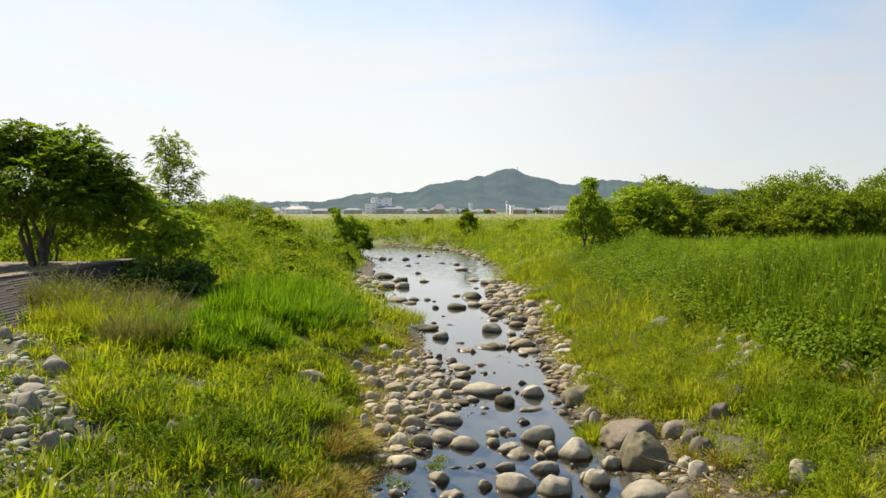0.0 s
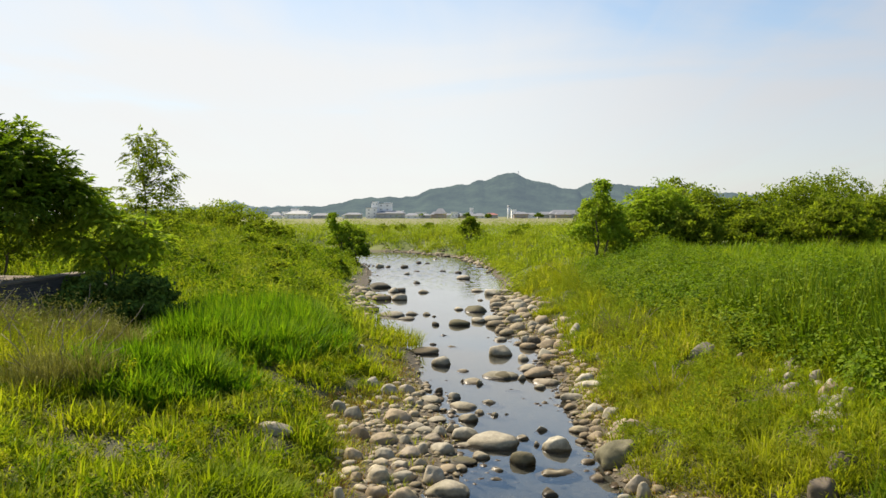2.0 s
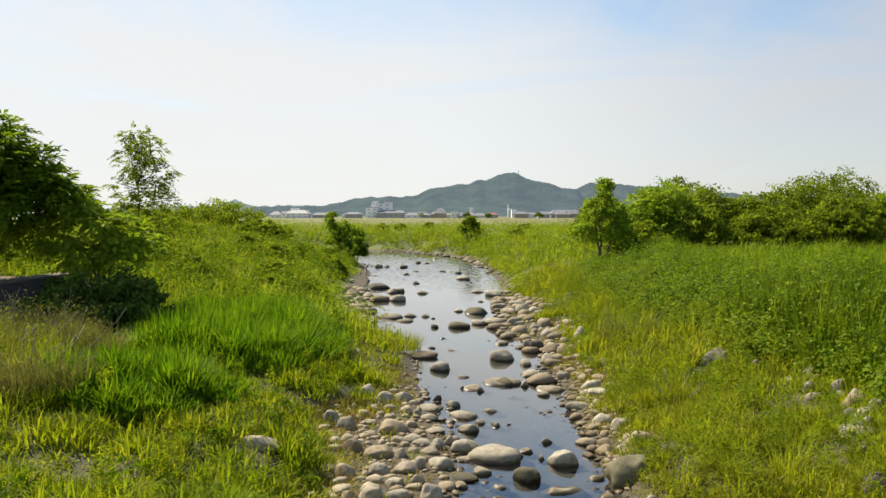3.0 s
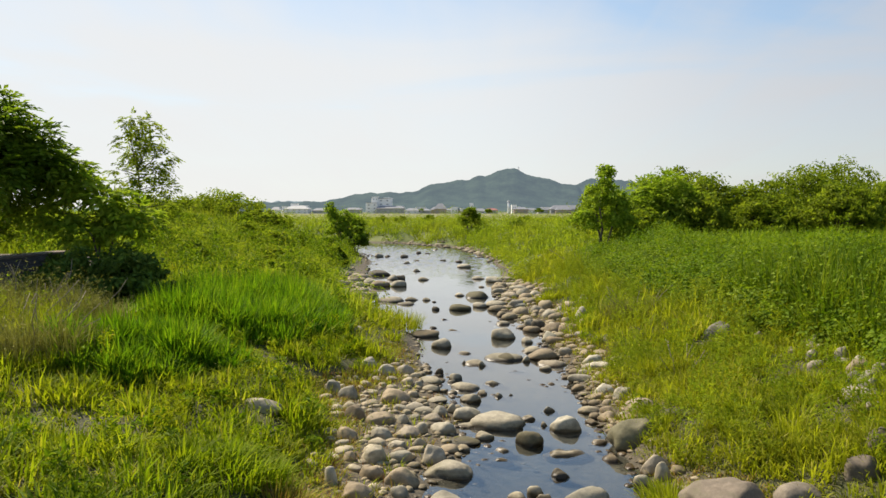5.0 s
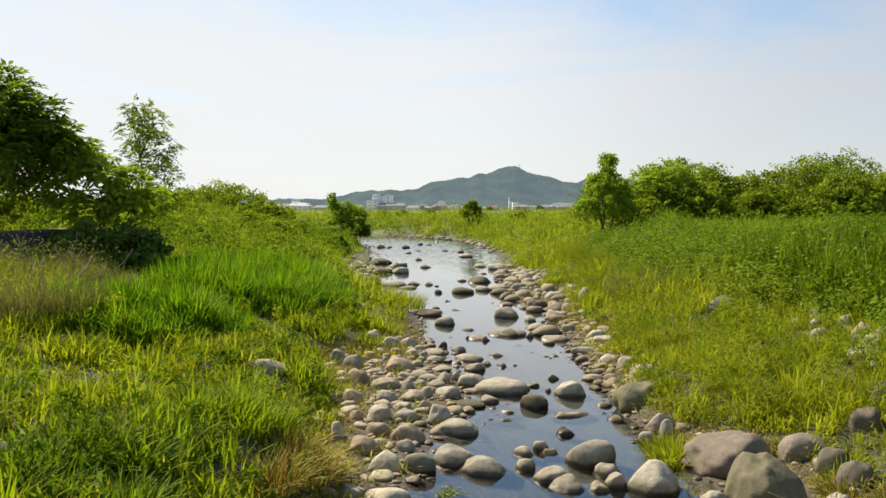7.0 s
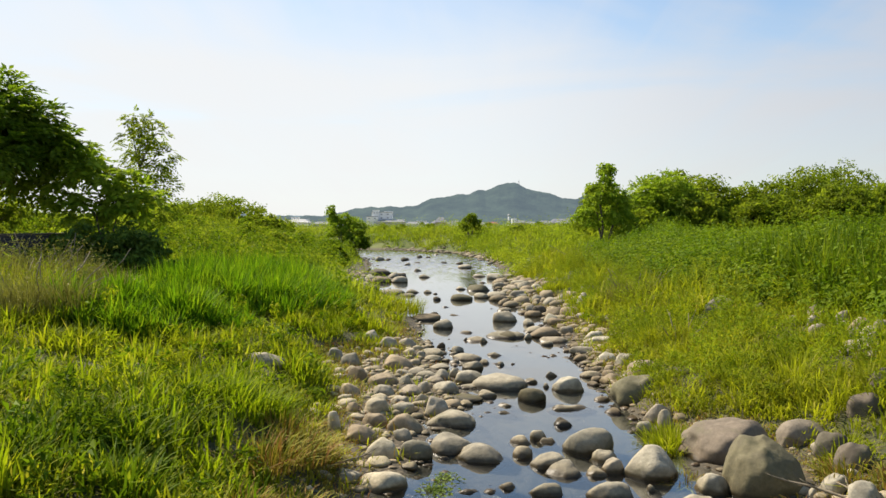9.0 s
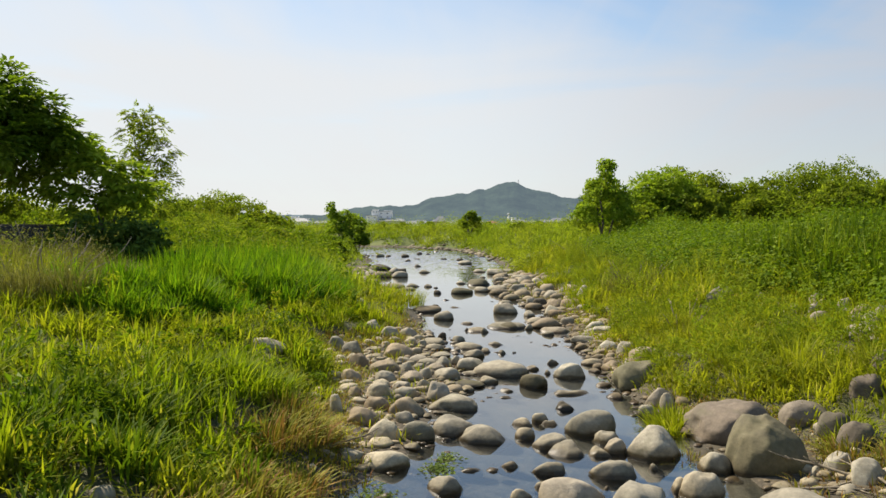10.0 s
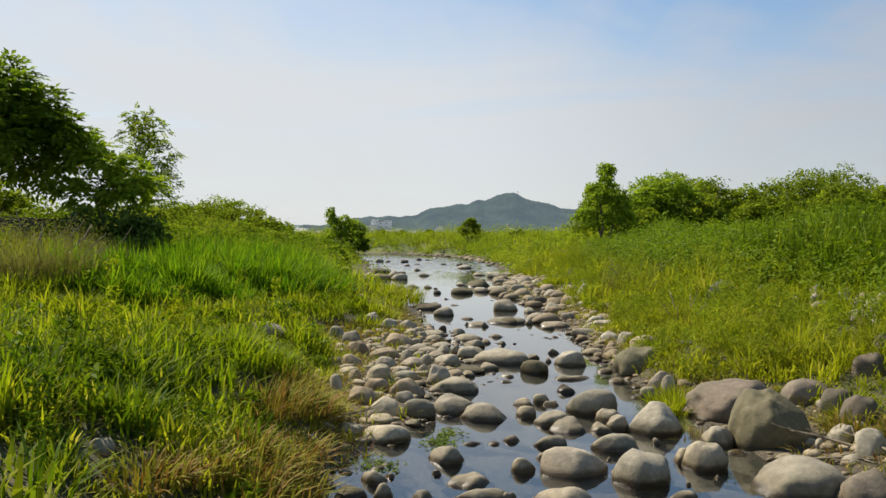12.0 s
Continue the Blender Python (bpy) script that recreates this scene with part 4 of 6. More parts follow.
def spray_crown(clumps, sprays, reach, leaf, mat, pairs=4, aspect=0.4):
    """Feather-shaped compound leaves that arch out of the clumps, in drooping tiers."""
    vol = np.array([c[3] ** 2 for c in clumps]); vol = vol / vol.sum()
    P, Dn, N, L = [], [], [], []
    for c, v in zip(clumps, vol):
        n = max(6, int(sprays * v))
        d = rng.normal(0, 1, (n, 3)); d /= np.linalg.norm(d, axis=1)[:, None]
        o = np.array(c[:3]) + d * (c[3] * rng.uniform(0.25, 0.85, n))[:, None] * np.array((1, 1, c[4]))
        ax = d * np.array((1, 1, 0.35)) + rng.normal(0, 0.35, (n, 3)) + np.array((0, 0, 0.12))
        ax /= np.linalg.norm(ax, axis=1)[:, None]
        side = np.cross(ax, np.array((0, 0, 1.0)) + rng.normal(0, 0.25, (n, 3)))
        side /= np.linalg.norm(side, axis=1)[:, None]
        up = np.cross(side, ax)
        ln = reach * rng.uniform(0.7, 1.25, n)
        for k in range(pairs):
            t = 0.3 + 0.62 * k / pairs
            q = o + ax * (ln * t)[:, None] - np.array((0, 0, 1.0)) * (ln * 0.4 * t * t)[:, None]
            for sgn in (-1, 1):
                P.append(q); Dn.append(ax * 0.7 + side * sgn + np.array((0, 0, -0.25)) + rng.normal(0, 0.15, (n, 3)))
                N.append(up + d * 0.5 + rng.normal(0, 0.2, (n, 3))); L.append(leaf * rng.uniform(0.75, 1.2, n))
        P.append(o + ax * (ln * 0.95)[:, None] - np.array((0, 0, 1.0)) * (ln * 0.36)[:, None]); Dn.append(ax + np.array((0, 0, -0.5))); N.append(up + d * 0.5); L.append(leaf * rng.uniform(0.9, 1.3, n))
    P = np.concatenate(P); P[:, 2] = np.maximum(P[:, 2], 0.03)
    return leaf_quads("crown", P, np.concatenate(Dn), np.concatenate(N), np.concatenate(L), aspect, mat)


def woody(name, label, category, x, y, stems, clumps, leaves, leaf, mat, group="", up=0.35, droop=0.0, base=None, trunk_r=0.05, hollow=0.45, aspect=0.5, reach=1.0, fuzz=0.2, sprays=0, spray=0.3):
    """A tree or shrub: stems from the foot, a limb to each clump, leaves massed on the clumps. clumps: (dx, dy, z, r, flat)."""
    z0 = float(gz(np.array([x]), np.array([y]))[0]) if base is None else base
    root = new(name)
    root.location = (x, y, z0)
    tagged(root, label, category, group)
    r = random.Random(hash((round(x, 2), round(y, 2))) % 9999)
    heads = []
    for i in range(stems):
        a = i * 6.2832 / stems + r.uniform(-0.5, 0.5)
        top = max(c[2] for c in clumps)
        sp = 0.0 if stems == 1 else 0.16 * top
        head = (math.cos(a) * sp, math.sin(a) * sp, top * r.uniform(0.42, 0.6))
        bm = bmesh.new()
        foot = 0.0 if stems == 1 else 0.035 * top
        limb(bm, (math.cos(a) * foot, math.sin(a) * foot, -0.1), head, trunk_r, trunk_r * 0.6, 0, i)
        part("trunk", bm, M_BARK, root)
        heads.append(head)
    for i, c in enumerate(clumps):
        h = min(heads, key=lambda q: (q[0] - c[0]) ** 2 + (q[1] - c[1]) ** 2)
        bm = bmesh.new()
        limb(bm, (h[0], h[1], min(h[2], c[2] * 0.95)), (c[0], c[1], c[2] + 0.3 * c[3]), trunk_r * 0.5, trunk_r * 0.12, 0.3, i + 20)
        part("limb", bm, M_BARK, root)
    if sprays:
        part("crown", spray_crown(clumps, sprays, spray, leaf, mat, aspect=aspect), mat, root)
        return root
    vol = np.array([c[3] ** 2 for c in clumps]); vol = vol / vol.sum()
    P, O = [], []
    for c, v in zip(clumps, vol):
        # sub-clusters give an uneven outline with gaps
        k = max(6, int(16 * v * len(clumps)))
        d = rng.normal(0, 1, (k, 3)); d /= np.linalg.norm(d, axis=1)[:, None]
        cen = np.array(c[:3]) + d * (c[3] * rng.uniform(hollow, reach, k))[:, None] * np.array((1, 1, c[4]))
        m = max(8, int(leaves * v))
        j = rng.integers(0, k, m)
        q = cen[j] + np.clip(rng.normal(0, fuzz, (m, 3)), -1.8 * fuzz, 1.8 * fuzz) * c[3] * np.array((1, 1, 0.62))
        q[:, 2] -= droop * np.abs(rng.normal(0, 1, m)) * c[3]
        P.append(q)
        o = q - np.array(c[:3]); O.append(o / (np.linalg.norm(o, axis=1)[:, None] + 1e-6))
    P, O = np.concatenate(P), np.concatenate(O)
    P[:, 2] = np.maximum(P[:, 2], 0.03)
    part("crown", leaf_mesh("crown", P, leaf, mat, up, aspect, out=O, lean_out=1.2), mat, root)
    return root


def round_clumps(n, w, h, seed, low=0.25):
    """n clumps that make up a shrub w wide and h high."""
    r = random.Random(seed)
    out = []
    for i in range(n):
        a, q = i * 2.4 + r.uniform(-0.3, 0.3), math.sqrt((i + 0.5) / n)
        t = 1 - q * q * 0.75
        out.append((math.cos(a) * q * w * 0.38, math.sin(a) * q * w * 0.38, h * (low + (0.78 - low) * t * r.uniform(0.8, 1.1)), w * r.uniform(0.16, 0.24), 0.8))
    return out


# walnut-like tree on the terrace, with its sapling and the slender tree behind
woody("walnut_tree", "spreading multi-stemmed tree with dark green compound leaves", "tree", -8.4, 16.4, 6,
      [(-1.5, 0.2, 2.0, 0.8, 0.7), (-0.8, -0.2, 2.4, 0.78, 0.7), (0.1, 0.2, 2.45, 0.75, 0.7), (0.8, -0.2, 2.15, 0.7, 0.7), (-2.2, 0.1, 1.8, 0.7, 0.7), (0.6, 0.3, 2.5, 0.6, 0.7), (1.2, 0.1, 2.05, 0.62, 0.7), (1.7, 0.0, 1.6, 0.5, 0.6), (-0.4, 0.1, 2.65, 0.6, 0.7), (1.4, 0.1, 1.75, 0.6, 0.6),
       (0.3, -0.8, 1.7, 0.75, 0.7), (-0.8, -0.9, 1.6, 0.7, 0.7), (1.2, -0.7, 1.35, 0.6, 0.7), (-2.1, -0.1, 1.3, 0.6, 0.7), (0.2, 0.8, 1.7, 0.7, 0.7), (1.5, 0.8, 1.5, 0.6, 0.6), (0.9, 0.6, 1.1, 0.5, 0.7), (-1.6, -0.5, 1.2, 0.6, 0.7), (-2.4, 0.0, 1.05, 0.6, 0.7), (-0.9, 0.7, 1.2, 0.5, 0.7)],
      0, 0.13, M_TREE, base=1.6, trunk_r=0.055, aspect=0.42, sprays=4000, spray=0.3)
woody("sapling", "leafy green sapling at the terrace edge", "tree", -5.9, 16.6, 3,
      [(-0.35, 0, 1.55, 0.4, 0.5), (0.15, -0.1, 1.35, 0.42, 0.45), (0.5, 0.1, 1.1, 0.4, 0.45), (-0.65, -0.1, 1.0, 0.36, 0.5), (0.2, 0.1, 0.9, 0.38, 0.45), (-0.2, -0.2, 0.75, 0.36, 0.45), (0.65, 0.0, 0.85, 0.28, 0.5), (-0.8, 0.1, 1.3, 0.32, 0.5)], 0, 0.15, M_SAPLING, base=1.3, trunk_r=0.025, aspect=0.42, sprays=330, spray=0.25)
r_sl = random.Random(4)
slim = []
for i in range(26):
    h_sl = 0.8 + 3.5 * (i + 0.5) / 26
    reach = (1.35 - 0.2 * h_sl) * r_sl.uniform(0.35, 1.0)
    t_sl = i * 2.4
    slim.append((0.1 + math.cos(t_sl) * reach, math.sin(t_sl) * reach, h_sl, r_sl.uniform(0.26, 0.46), 0.6))
woody("slender_tree", "slender young tree with sparse feathery leaves", "tree", -10.6, 29.3, 1,
      slim,
      0, 0.13, M_SHRUB, base=1.3, trunk_r=0.04, sprays=640, spray=0.34, aspect=0.45)
woody("stream_bush", "lopsided olive green bush at the water's edge", "bush", -5.6, 43.3, 4,
      [(-0.72, 0, 2.05, 0.36, 1.0), (-0.65, 0.1, 1.75, 0.4, 0.9), (-0.35, -0.1, 1.5, 0.45, 0.8), (0.1, 0.1, 1.6, 0.5, 0.8), (0.55, 0, 1.45, 0.5, 0.8), (0.85, 0.1, 1.1, 0.45, 0.8), (0.2, -0.2, 1.0, 0.55, 0.8), (-0.5, 0.1, 0.9, 0.5, 0.8), (0.7, -0.2, 0.6, 0.5, 0.8), (0.0, 0.1, 0.4, 0.5, 0.7), (1.0, 0.0, 0.3, 0.4, 0.7)],
      5200, 0.14, M_SAPLING, base=0.55, trunk_r=0.04)
woody("bank_bush", "small round bush on the far bank", "bush", 1.55, 57.3, 3, round_clumps(9, 1.9, 2.3, 4, 0.1), 2600, 0.17, M_SHRUB, trunk_r=0.05)
# shrubs whose dark leaf colour carries the tree's shade
for i, (sx, sy, sw, sh) in enumerate(((-5.2, 16.1, 1.9, 1.1), (-6.0, 15.6, 1.7, 1.05), (-6.6, 16.6, 1.6, 1.2))):
    woody("shade_shrub", "leafy shrub below the terrace wall, darkened as if in shade", "bush", sx, sy, 3, round_clumps(10, sw, sh, 5 + i, 0.1), 5600, 0.1, M_SHADE, "dark shrubs below the terrace", base=0.7, trunk_r=0.02)
woody("stream_bush", "low dark bush trailing over the stream bank", "bush", -4.75, 42.4, 3, round_clumps(8, 1.7, 1.4, 8, 0.1), 2600, 0.16, M_TREE, base=0.35, trunk_r=0.03)
for i, (sx, sy, sw, sh) in enumerate(((-10.2, 20.3, 2.2, 0.9), (-8.2, 20.8, 1.8, 0.8), (-12.6, 20.6, 2.4, 1.1), (-14.8, 21.4, 2.6, 1.2), (-11.5, 24.5, 3.2, 0.9), (-15.0, 25.5, 3.6, 1.0), (-18.5, 26.0, 3.6, 1.1))):
    woody("terrace_shrub", "yellow-green shrub behind the terrace", "bush", sx, sy, 3, round_clumps(8, sw, sh * (1.9 if i in (0, 2, 3) else 1.4), 90 + i, 0.1), 2600, 0.12, M_SHRUB, "shrubs behind the terrace", trunk_r=0.03)
# loose leafy shrubs that break up the meadow and the far bank
r_sh = random.Random(21)
for i in range(46):
    sx, sy = (r_sh.uniform(-16, -2.5), r_sh.uniform(19, 47)) if i < 30 else (r_sh.uniform(-8, 16), r_sh.uniform(44, 82))
    e_, m_, s_ = (float(q[0]) for q in from_water(np.array([sx]), np.array([sy])))
    if e_ < m_ + 0.6 or sx < -0.62 * sy or (sx < -6 and sy < 22):
        continue
    sw, sh = r_sh.uniform(0.8, 1.9), r_sh.uniform(0.55, 1.0)
    woody("meadow_shrub", "small leafy green shrub among the meadow weeds", "bush", sx, sy, 3, round_clumps(7, sw, sh, 120 + i, 0.1), 1000, 0.14 + 0.05 * (sy > 44), (M_SHRUB, M_WEED, M_VINE)[i % 3], "small shrubs in the meadow", trunk_r=0.02)
# bushes along the right
woody("bank_tree", "small leafy tree at the thicket's end", "tree", 5.85, 31.5, 3, round_clumps(14, 2.2, 3.6, 6, 0.05), 6500, 0.14, M_SAPLING, base=1.0, trunk_r=0.05)
woody("feathery_tree", "low spreading tree with layered feathery leaves", "tree", 9.3, 35.6, 3, round_clumps(22, 4.0, 3.4, 31, 0.1), 0, 0.17, M_SAPLING, base=1.1, trunk_r=0.05, sprays=2000, spray=0.5, aspect=0.4)
SHRUBS = ((11.6, 37.5, 3.8, 2.3), (14.0, 37.0, 4.0, 2.2), (17.0, 39.0, 4.6, 2.8), (20.8, 43.0, 5.2, 3.1), (24.8, 42.0, 5.2, 3.2), (28.5, 44.0, 5.5, 3.5), (16.0, 34.0, 3.2, 1.7),
          (20.0, 36.5, 3.8, 2.3), (24.0, 37.0, 3.6, 2.4), (28.0, 38.0, 4.0, 2.6), (12.5, 44.0, 5.0, 2.9), (32.5, 43.0, 5.0, 3.4), (8.0, 40.0, 3.4, 2.0), (10.3, 34.3, 2.6, 1.5), (13.4, 35.0, 3.0, 1.6), (7.6, 33.6, 2.2, 1.2), (18.2, 35.5, 3.2, 1.9), (22.0, 35.2, 3.4, 2.0), (26.0, 36.0, 3.4, 2.2), (36.0, 45.0, 6.0, 3.6), (30.5, 38.5, 4.0, 2.4))
for i, (sx, sy, sw, sh) in enumerate(SHRUBS):
    woody("thicket_shrub", "broad green willow shrub in the thicket" if sh > 3 else "low green shrub in the thicket", "bush", sx, sy, 4, round_clumps(20, sw * 1.15, sh * (1.30 + 0.06 * (sx > 22) - 0.12 * (sx > 27)), 30 + i, 0.04), 7200, 0.17, M_SHRUB, "thicket along the right bank", trunk_r=0.05, hollow=0.35, reach=0.88, fuzz=0.16)
for i, (sx, sy, sw, sh) in enumerate(((-13.8, 49.0, 6.8, 0.95), (-18.5, 50.0, 6.0, 0.9), (-10.8, 47.5, 4.0, 0.7), (-24.5, 50.0, 6.0, 1.0), (-7.6, 36.0, 2.2, 0.8), (-6.2, 30.5, 1.6, 0.6), (-9.5, 39.0, 2.6, 0.9), (-12.0, 34.0, 2.4, 0.8), (-4.6, 33.5, 1.4, 0.7), (-8.0, 26.5, 1.6, 0.6))):
    woody("mound_shrub", "low rounded yellow-green shrub in the meadow", "bush", sx, sy, 4, round_clumps(16, sw, sh * 1.0, 60 + i, 0.1), 6500 if i < 4 else 3600, 0.175, M_SHRUB if i < 4 else M_WEED, "shrubs in the meadow", trunk_r=0.04, reach=0.85, fuzz=0.14)


# dry brush below the terrace: feathery weeds on woody dead stems
def brush(x, y, w, h, seed, group="brush below the terrace"):
    root = new("dry_brush"); z0 = float(gz(np.array([x]), np.array([y]))[0]); root.location = (x, y, z0)
    tagged(root, "straggly half-dead bush with bare bent stems and yellow-green shoots", "bush", group)
    r = random.Random(seed)
    for i in range(11):
        a, q = r.uniform(0, 6.28), r.uniform(0.15, 0.6)
        bm = bmesh.new()
        limb(bm, (math.cos(a) * 0.1, math.sin(a) * 0.1, -0.05), (math.cos(a) * w * q, math.sin(a) * w * q, h * r.uniform(0.5, 1.25)), 0.011, 0.004, 0.5, seed + i)
        part("stem", bm, M_STICK, root, "bare grey-brown stem")
    n = 36
    a = rng.uniform(0, 6.283, n); q = np.sqrt(rng.uniform(0, 1, n)) * w * 0.45
    cx, cy = np.cos(a) * q, np.sin(a) * q
    bx = tufts(cx, cy, 60, 0.15, h * 0.95, 0.006, (0.15, 0.8))
    part("foliage", blade_mesh("foliage", *bx, M_GRASS_DRY if seed % 4 == 1 else M_BRUSH, z=np.zeros(len(bx[0])), coarse=True), None, root, 'thin upright shoots')
    # feathery sprays of small leaves
    k = 60
    a, q = rng.uniform(0, 6.283, k), np.sqrt(rng.uniform(0, 1, k)) * w * 0.5
    cen = np.stack([np.cos(a) * q, np.sin(a) * q, h * rng.uniform(0.35, 1.0, k) * (1.05 - 0.5 * (q / w))], 1)
    j = rng.integers(0, k, 700)
    tagged(part("spray", leaf_mesh("spray", cen[j] + rng.normal(0, 1, (700, 3)) * np.array((0.09, 0.09, 0.14)), 0.046, M_SHRUB if seed % 4 == 1 else M_BRUSH, 0.4, 0.22), None, root), "feathery yellow-green leaf sprays", kind="stuff")


M_STICK = plain("dead_wood", (0.22, 0.18, 0.12), 0.9, 0.3, 30, 0, 0.4, 0.005)
brush(-5.0, 12.3, 1.6, 0.66, 1)
brush(-4.3, 11.7, 1.3, 0.55, 3)
brush(-5.3, 13.4, 1.5, 0.66, 4)
brush(-4.75, 13.5, 1.2, 0.6, 6)
brush(-5.7, 14.5, 1.3, 0.7, 8)
brush(-6.1, 13.9, 1.2, 0.6, 7)
brush(-5.75, 12.6, 1.3, 0.6, 5)
brush(-6.35, 13.2, 1.2, 0.75, 10)
brush(4.3, 27.5, 1.9, 0.75, 9, "brush on the right bank")
brush(3.5, 17.5, 1.3, 0.5, 11, "brush on the right bank")
brush(3.1, 13.6, 1.0, 0.38, 13, "brush on the right bank")


def tussock(x, y, w, h, mat, label, n=260, lean=1.3):
    """A single grass tussock with its own colour."""
    z0 = float(gz(np.array([x]), np.array([y]))[0])
    t = tufts(np.zeros(1), np.zeros(1), n, w / 2, h, 0.010, (0.15, lean))
    ob = new("tussock", blade_mesh("tussock", *t, mat, z=np.zeros(n)))
    ob.location = (x, y, z0 - 0.02)
    tagged(ob, label, "grass", "tussocks at the water's edge")


for tx, ty, tw, th in ((-1.15, 9.1, 0.5, 0.28), (-1.0, 9.4, 0.4, 0.22), (-0.88, 8.1, 0.45, 0.22), (-1.0, 7.65, 0.5, 0.24), (-1.15, 7.35, 0.4, 0.2), (2.5, 7.8, 0.4, 0.2), (2.72, 8.85, 0.4, 0.2), (2.9, 8.55, 0.35, 0.18), (1.75, 9.2, 0.3, 0.16), (-1.3, 7.1, 0.4, 0.2), (-0.72, 7.6, 0.35, 0.18), (-1.12, 8.55, 0.5, 0.3), (-1.02, 8.85, 0.5, 0.28), (-0.93, 9.15, 0.4, 0.22), (-0.95, 7.35, 0.5, 0.26), (-0.82, 7.7, 0.45, 0.22), (-1.1, 7.85, 0.4, 0.2)):
    tussock(tx, ty, tw, th, M_RED, "rusty withered grass tussock at the shingle's edge")
for tx, ty, tw, th in ((-1.45, 9.15, 0.5, 0.3), (-1.65, 9.3, 0.5, 0.3), (-1.85, 9.2, 0.45, 0.28), (-1.3, 9.35, 0.4, 0.26)):
    tussock(tx, ty, tw, th, M_GRASS, "bright green grass tussock on the bank's edge")
for tx, ty, tw, th in ((-0.85, 18.5, 0.8, 0.5), (-1.2, 18.7, 0.7, 0.45), (1.88, 9.98, 0.45, 0.3)):
    tussock(tx, ty, tw, th, M_GRASS_DRY, "yellow-green grass tussock rooted at the waterline", 480, 0.9)
# ---- concrete revetment on the left ----
def revetment():
    root = new("revetment")
    tagged(root, "weathered ribbed concrete block slope below an earth terrace", "revetment", kind="structure")
    foot, top = Vector((-5.95, 9.0, 0.85)), Vector((-7.3, 9.0, 1.66))
    run = Vector((0.42, 8.0, 0.0)).normalized()
    across = (top - foot)
    nrm = run.cross(across).normalized()
    if nrm.z < 0:
        nrm = -nrm
    bm = bmesh.new()
    a, b = foot + run * -2.5, foot + run * 8.6
    vs = [bm.verts.new(p) for p in (a, b, b + across, a + across, a - nrm * 0.3, b - nrm * 0.3, b + across - nrm * 0.3, a + across - nrm * 0.3)]
    for f in ((0, 1, 2, 3), (7, 6, 5, 4), (0, 4, 5, 1), (1, 5, 6, 2), (2, 6, 7, 3), (3, 7, 4, 0)):
        bm.faces.new([vs[i] for i in f])
    bmesh.ops.recalc_face_normals(bm, faces=bm.faces)
    part("slab", bm, M_CONCRETE, root)
    # rows of ribs
    rib = bmesh.new()
    w, h, t = 1.20, 0.05, 0.008
    vs = [rib.verts.new(v) for v in ((0, 0, 0), (w, 0, 0), (w, h, 0), (0, h, 0), (0.015, 0.015, t), (w - 0.015, 0.015, t), (w - 0.015, h - 0.02, t * 0.6), (0.015, h - 0.02, t * 0.6))]
    for f in ((4, 5, 6, 7), (0, 1, 5, 4), (1, 2, 6, 5), (2, 3, 7, 6), (3, 0, 4, 7)):
        rib.faces.new([vs[i] for i in f])
    me = bpy.data.meshes.new("block"); rib.to_mesh(me); rib.free(); me.materials.append(M_CONCRETE)
    ax, ay = run, across.normalized()
    for r in range(25):
        for c in range(9):
            o = foot + run * (-2.4 + c * 1.21 + (0.3 if r % 2 else 0)) + ay * (0.02 + r * 0.062) + nrm * 0.001
            ob = new("block", me)
            ob.parent = root
            ob.matrix_local = Matrix(((ax.x, ay.x, nrm.x, o.x), (ax.y, ay.y, nrm.y, o.y), (ax.z, ay.z, nrm.z, o.z), (0, 0, 0, 1)))
    # coping beam and end wall
    bm = bmesh.new()
    a, b = foot + across + run * -2.5, foot + across + run * 8.6
    lft = Vector((-run.y, run.x, 0))
    up = Vector((0, 0, 0.03))
    vs = [bm.verts.new(p) for p in (a, b, b + lft * 0.35, a + lft * 0.35, a + up, b + up, b + lft * 0.35 + up, a + lft * 0.35 + up)]
    for f in ((3, 2, 1, 0), (4, 5, 6, 7), (0, 1, 5, 4), (1, 2, 6, 5), (2, 3, 7, 6), (3, 0, 4, 7)):
        bm.faces.new([vs[i] for i in f])
    part("coping", bm, M_EARTH, root, "earth-covered coping")
    # bare earth terrace behind
    xs, ys = np.linspace(-16, -7.35, 30), np.linspace(6.5, 19, 40)
    X, Y = np.meshgrid(xs, ys)
    X = X + (Y - 9.0) * 0.0525
    edge = np.minimum(1, (19 - Y) / 1.5)
    Z = 1.62 * edge + 1.2 * (1 - edge) + 0.03 * soft_noise(X, Y, 1.5, 40)
    nx = len(xs)
    i = (np.arange(len(ys) - 1)[:, None] * nx + np.arange(nx - 1)[None, :]).ravel()
    me = mesh_of("terrace", np.stack([X.ravel(), Y.ravel(), Z.ravel()], 1), np.stack([i, i + 1, i + nx + 1, i + nx], 1), M_EARTH, True)
    tagged(new("ground_terrace", me), "bare brown earth terrace under the tree", "ground", kind="structure")


revetment()
y = rng.uniform(10.5, 17.4, 110)
x = -7.5 - 0.5 * rng.uniform(0, 1, 110) + (y - 9.0) * 0.0525
edge_blades = tufts(x, y, 12, 0.1, 0.13, 0.011, (0.2, 1.2))
stuff("terrace_weeds", blade_mesh("terrace_weeds", *edge_blades, M_BRUSH, z=np.full(len(edge_blades[0]), 1.62), coarse=True), "dry straw-coloured weeds along the terrace edge", "weeds")


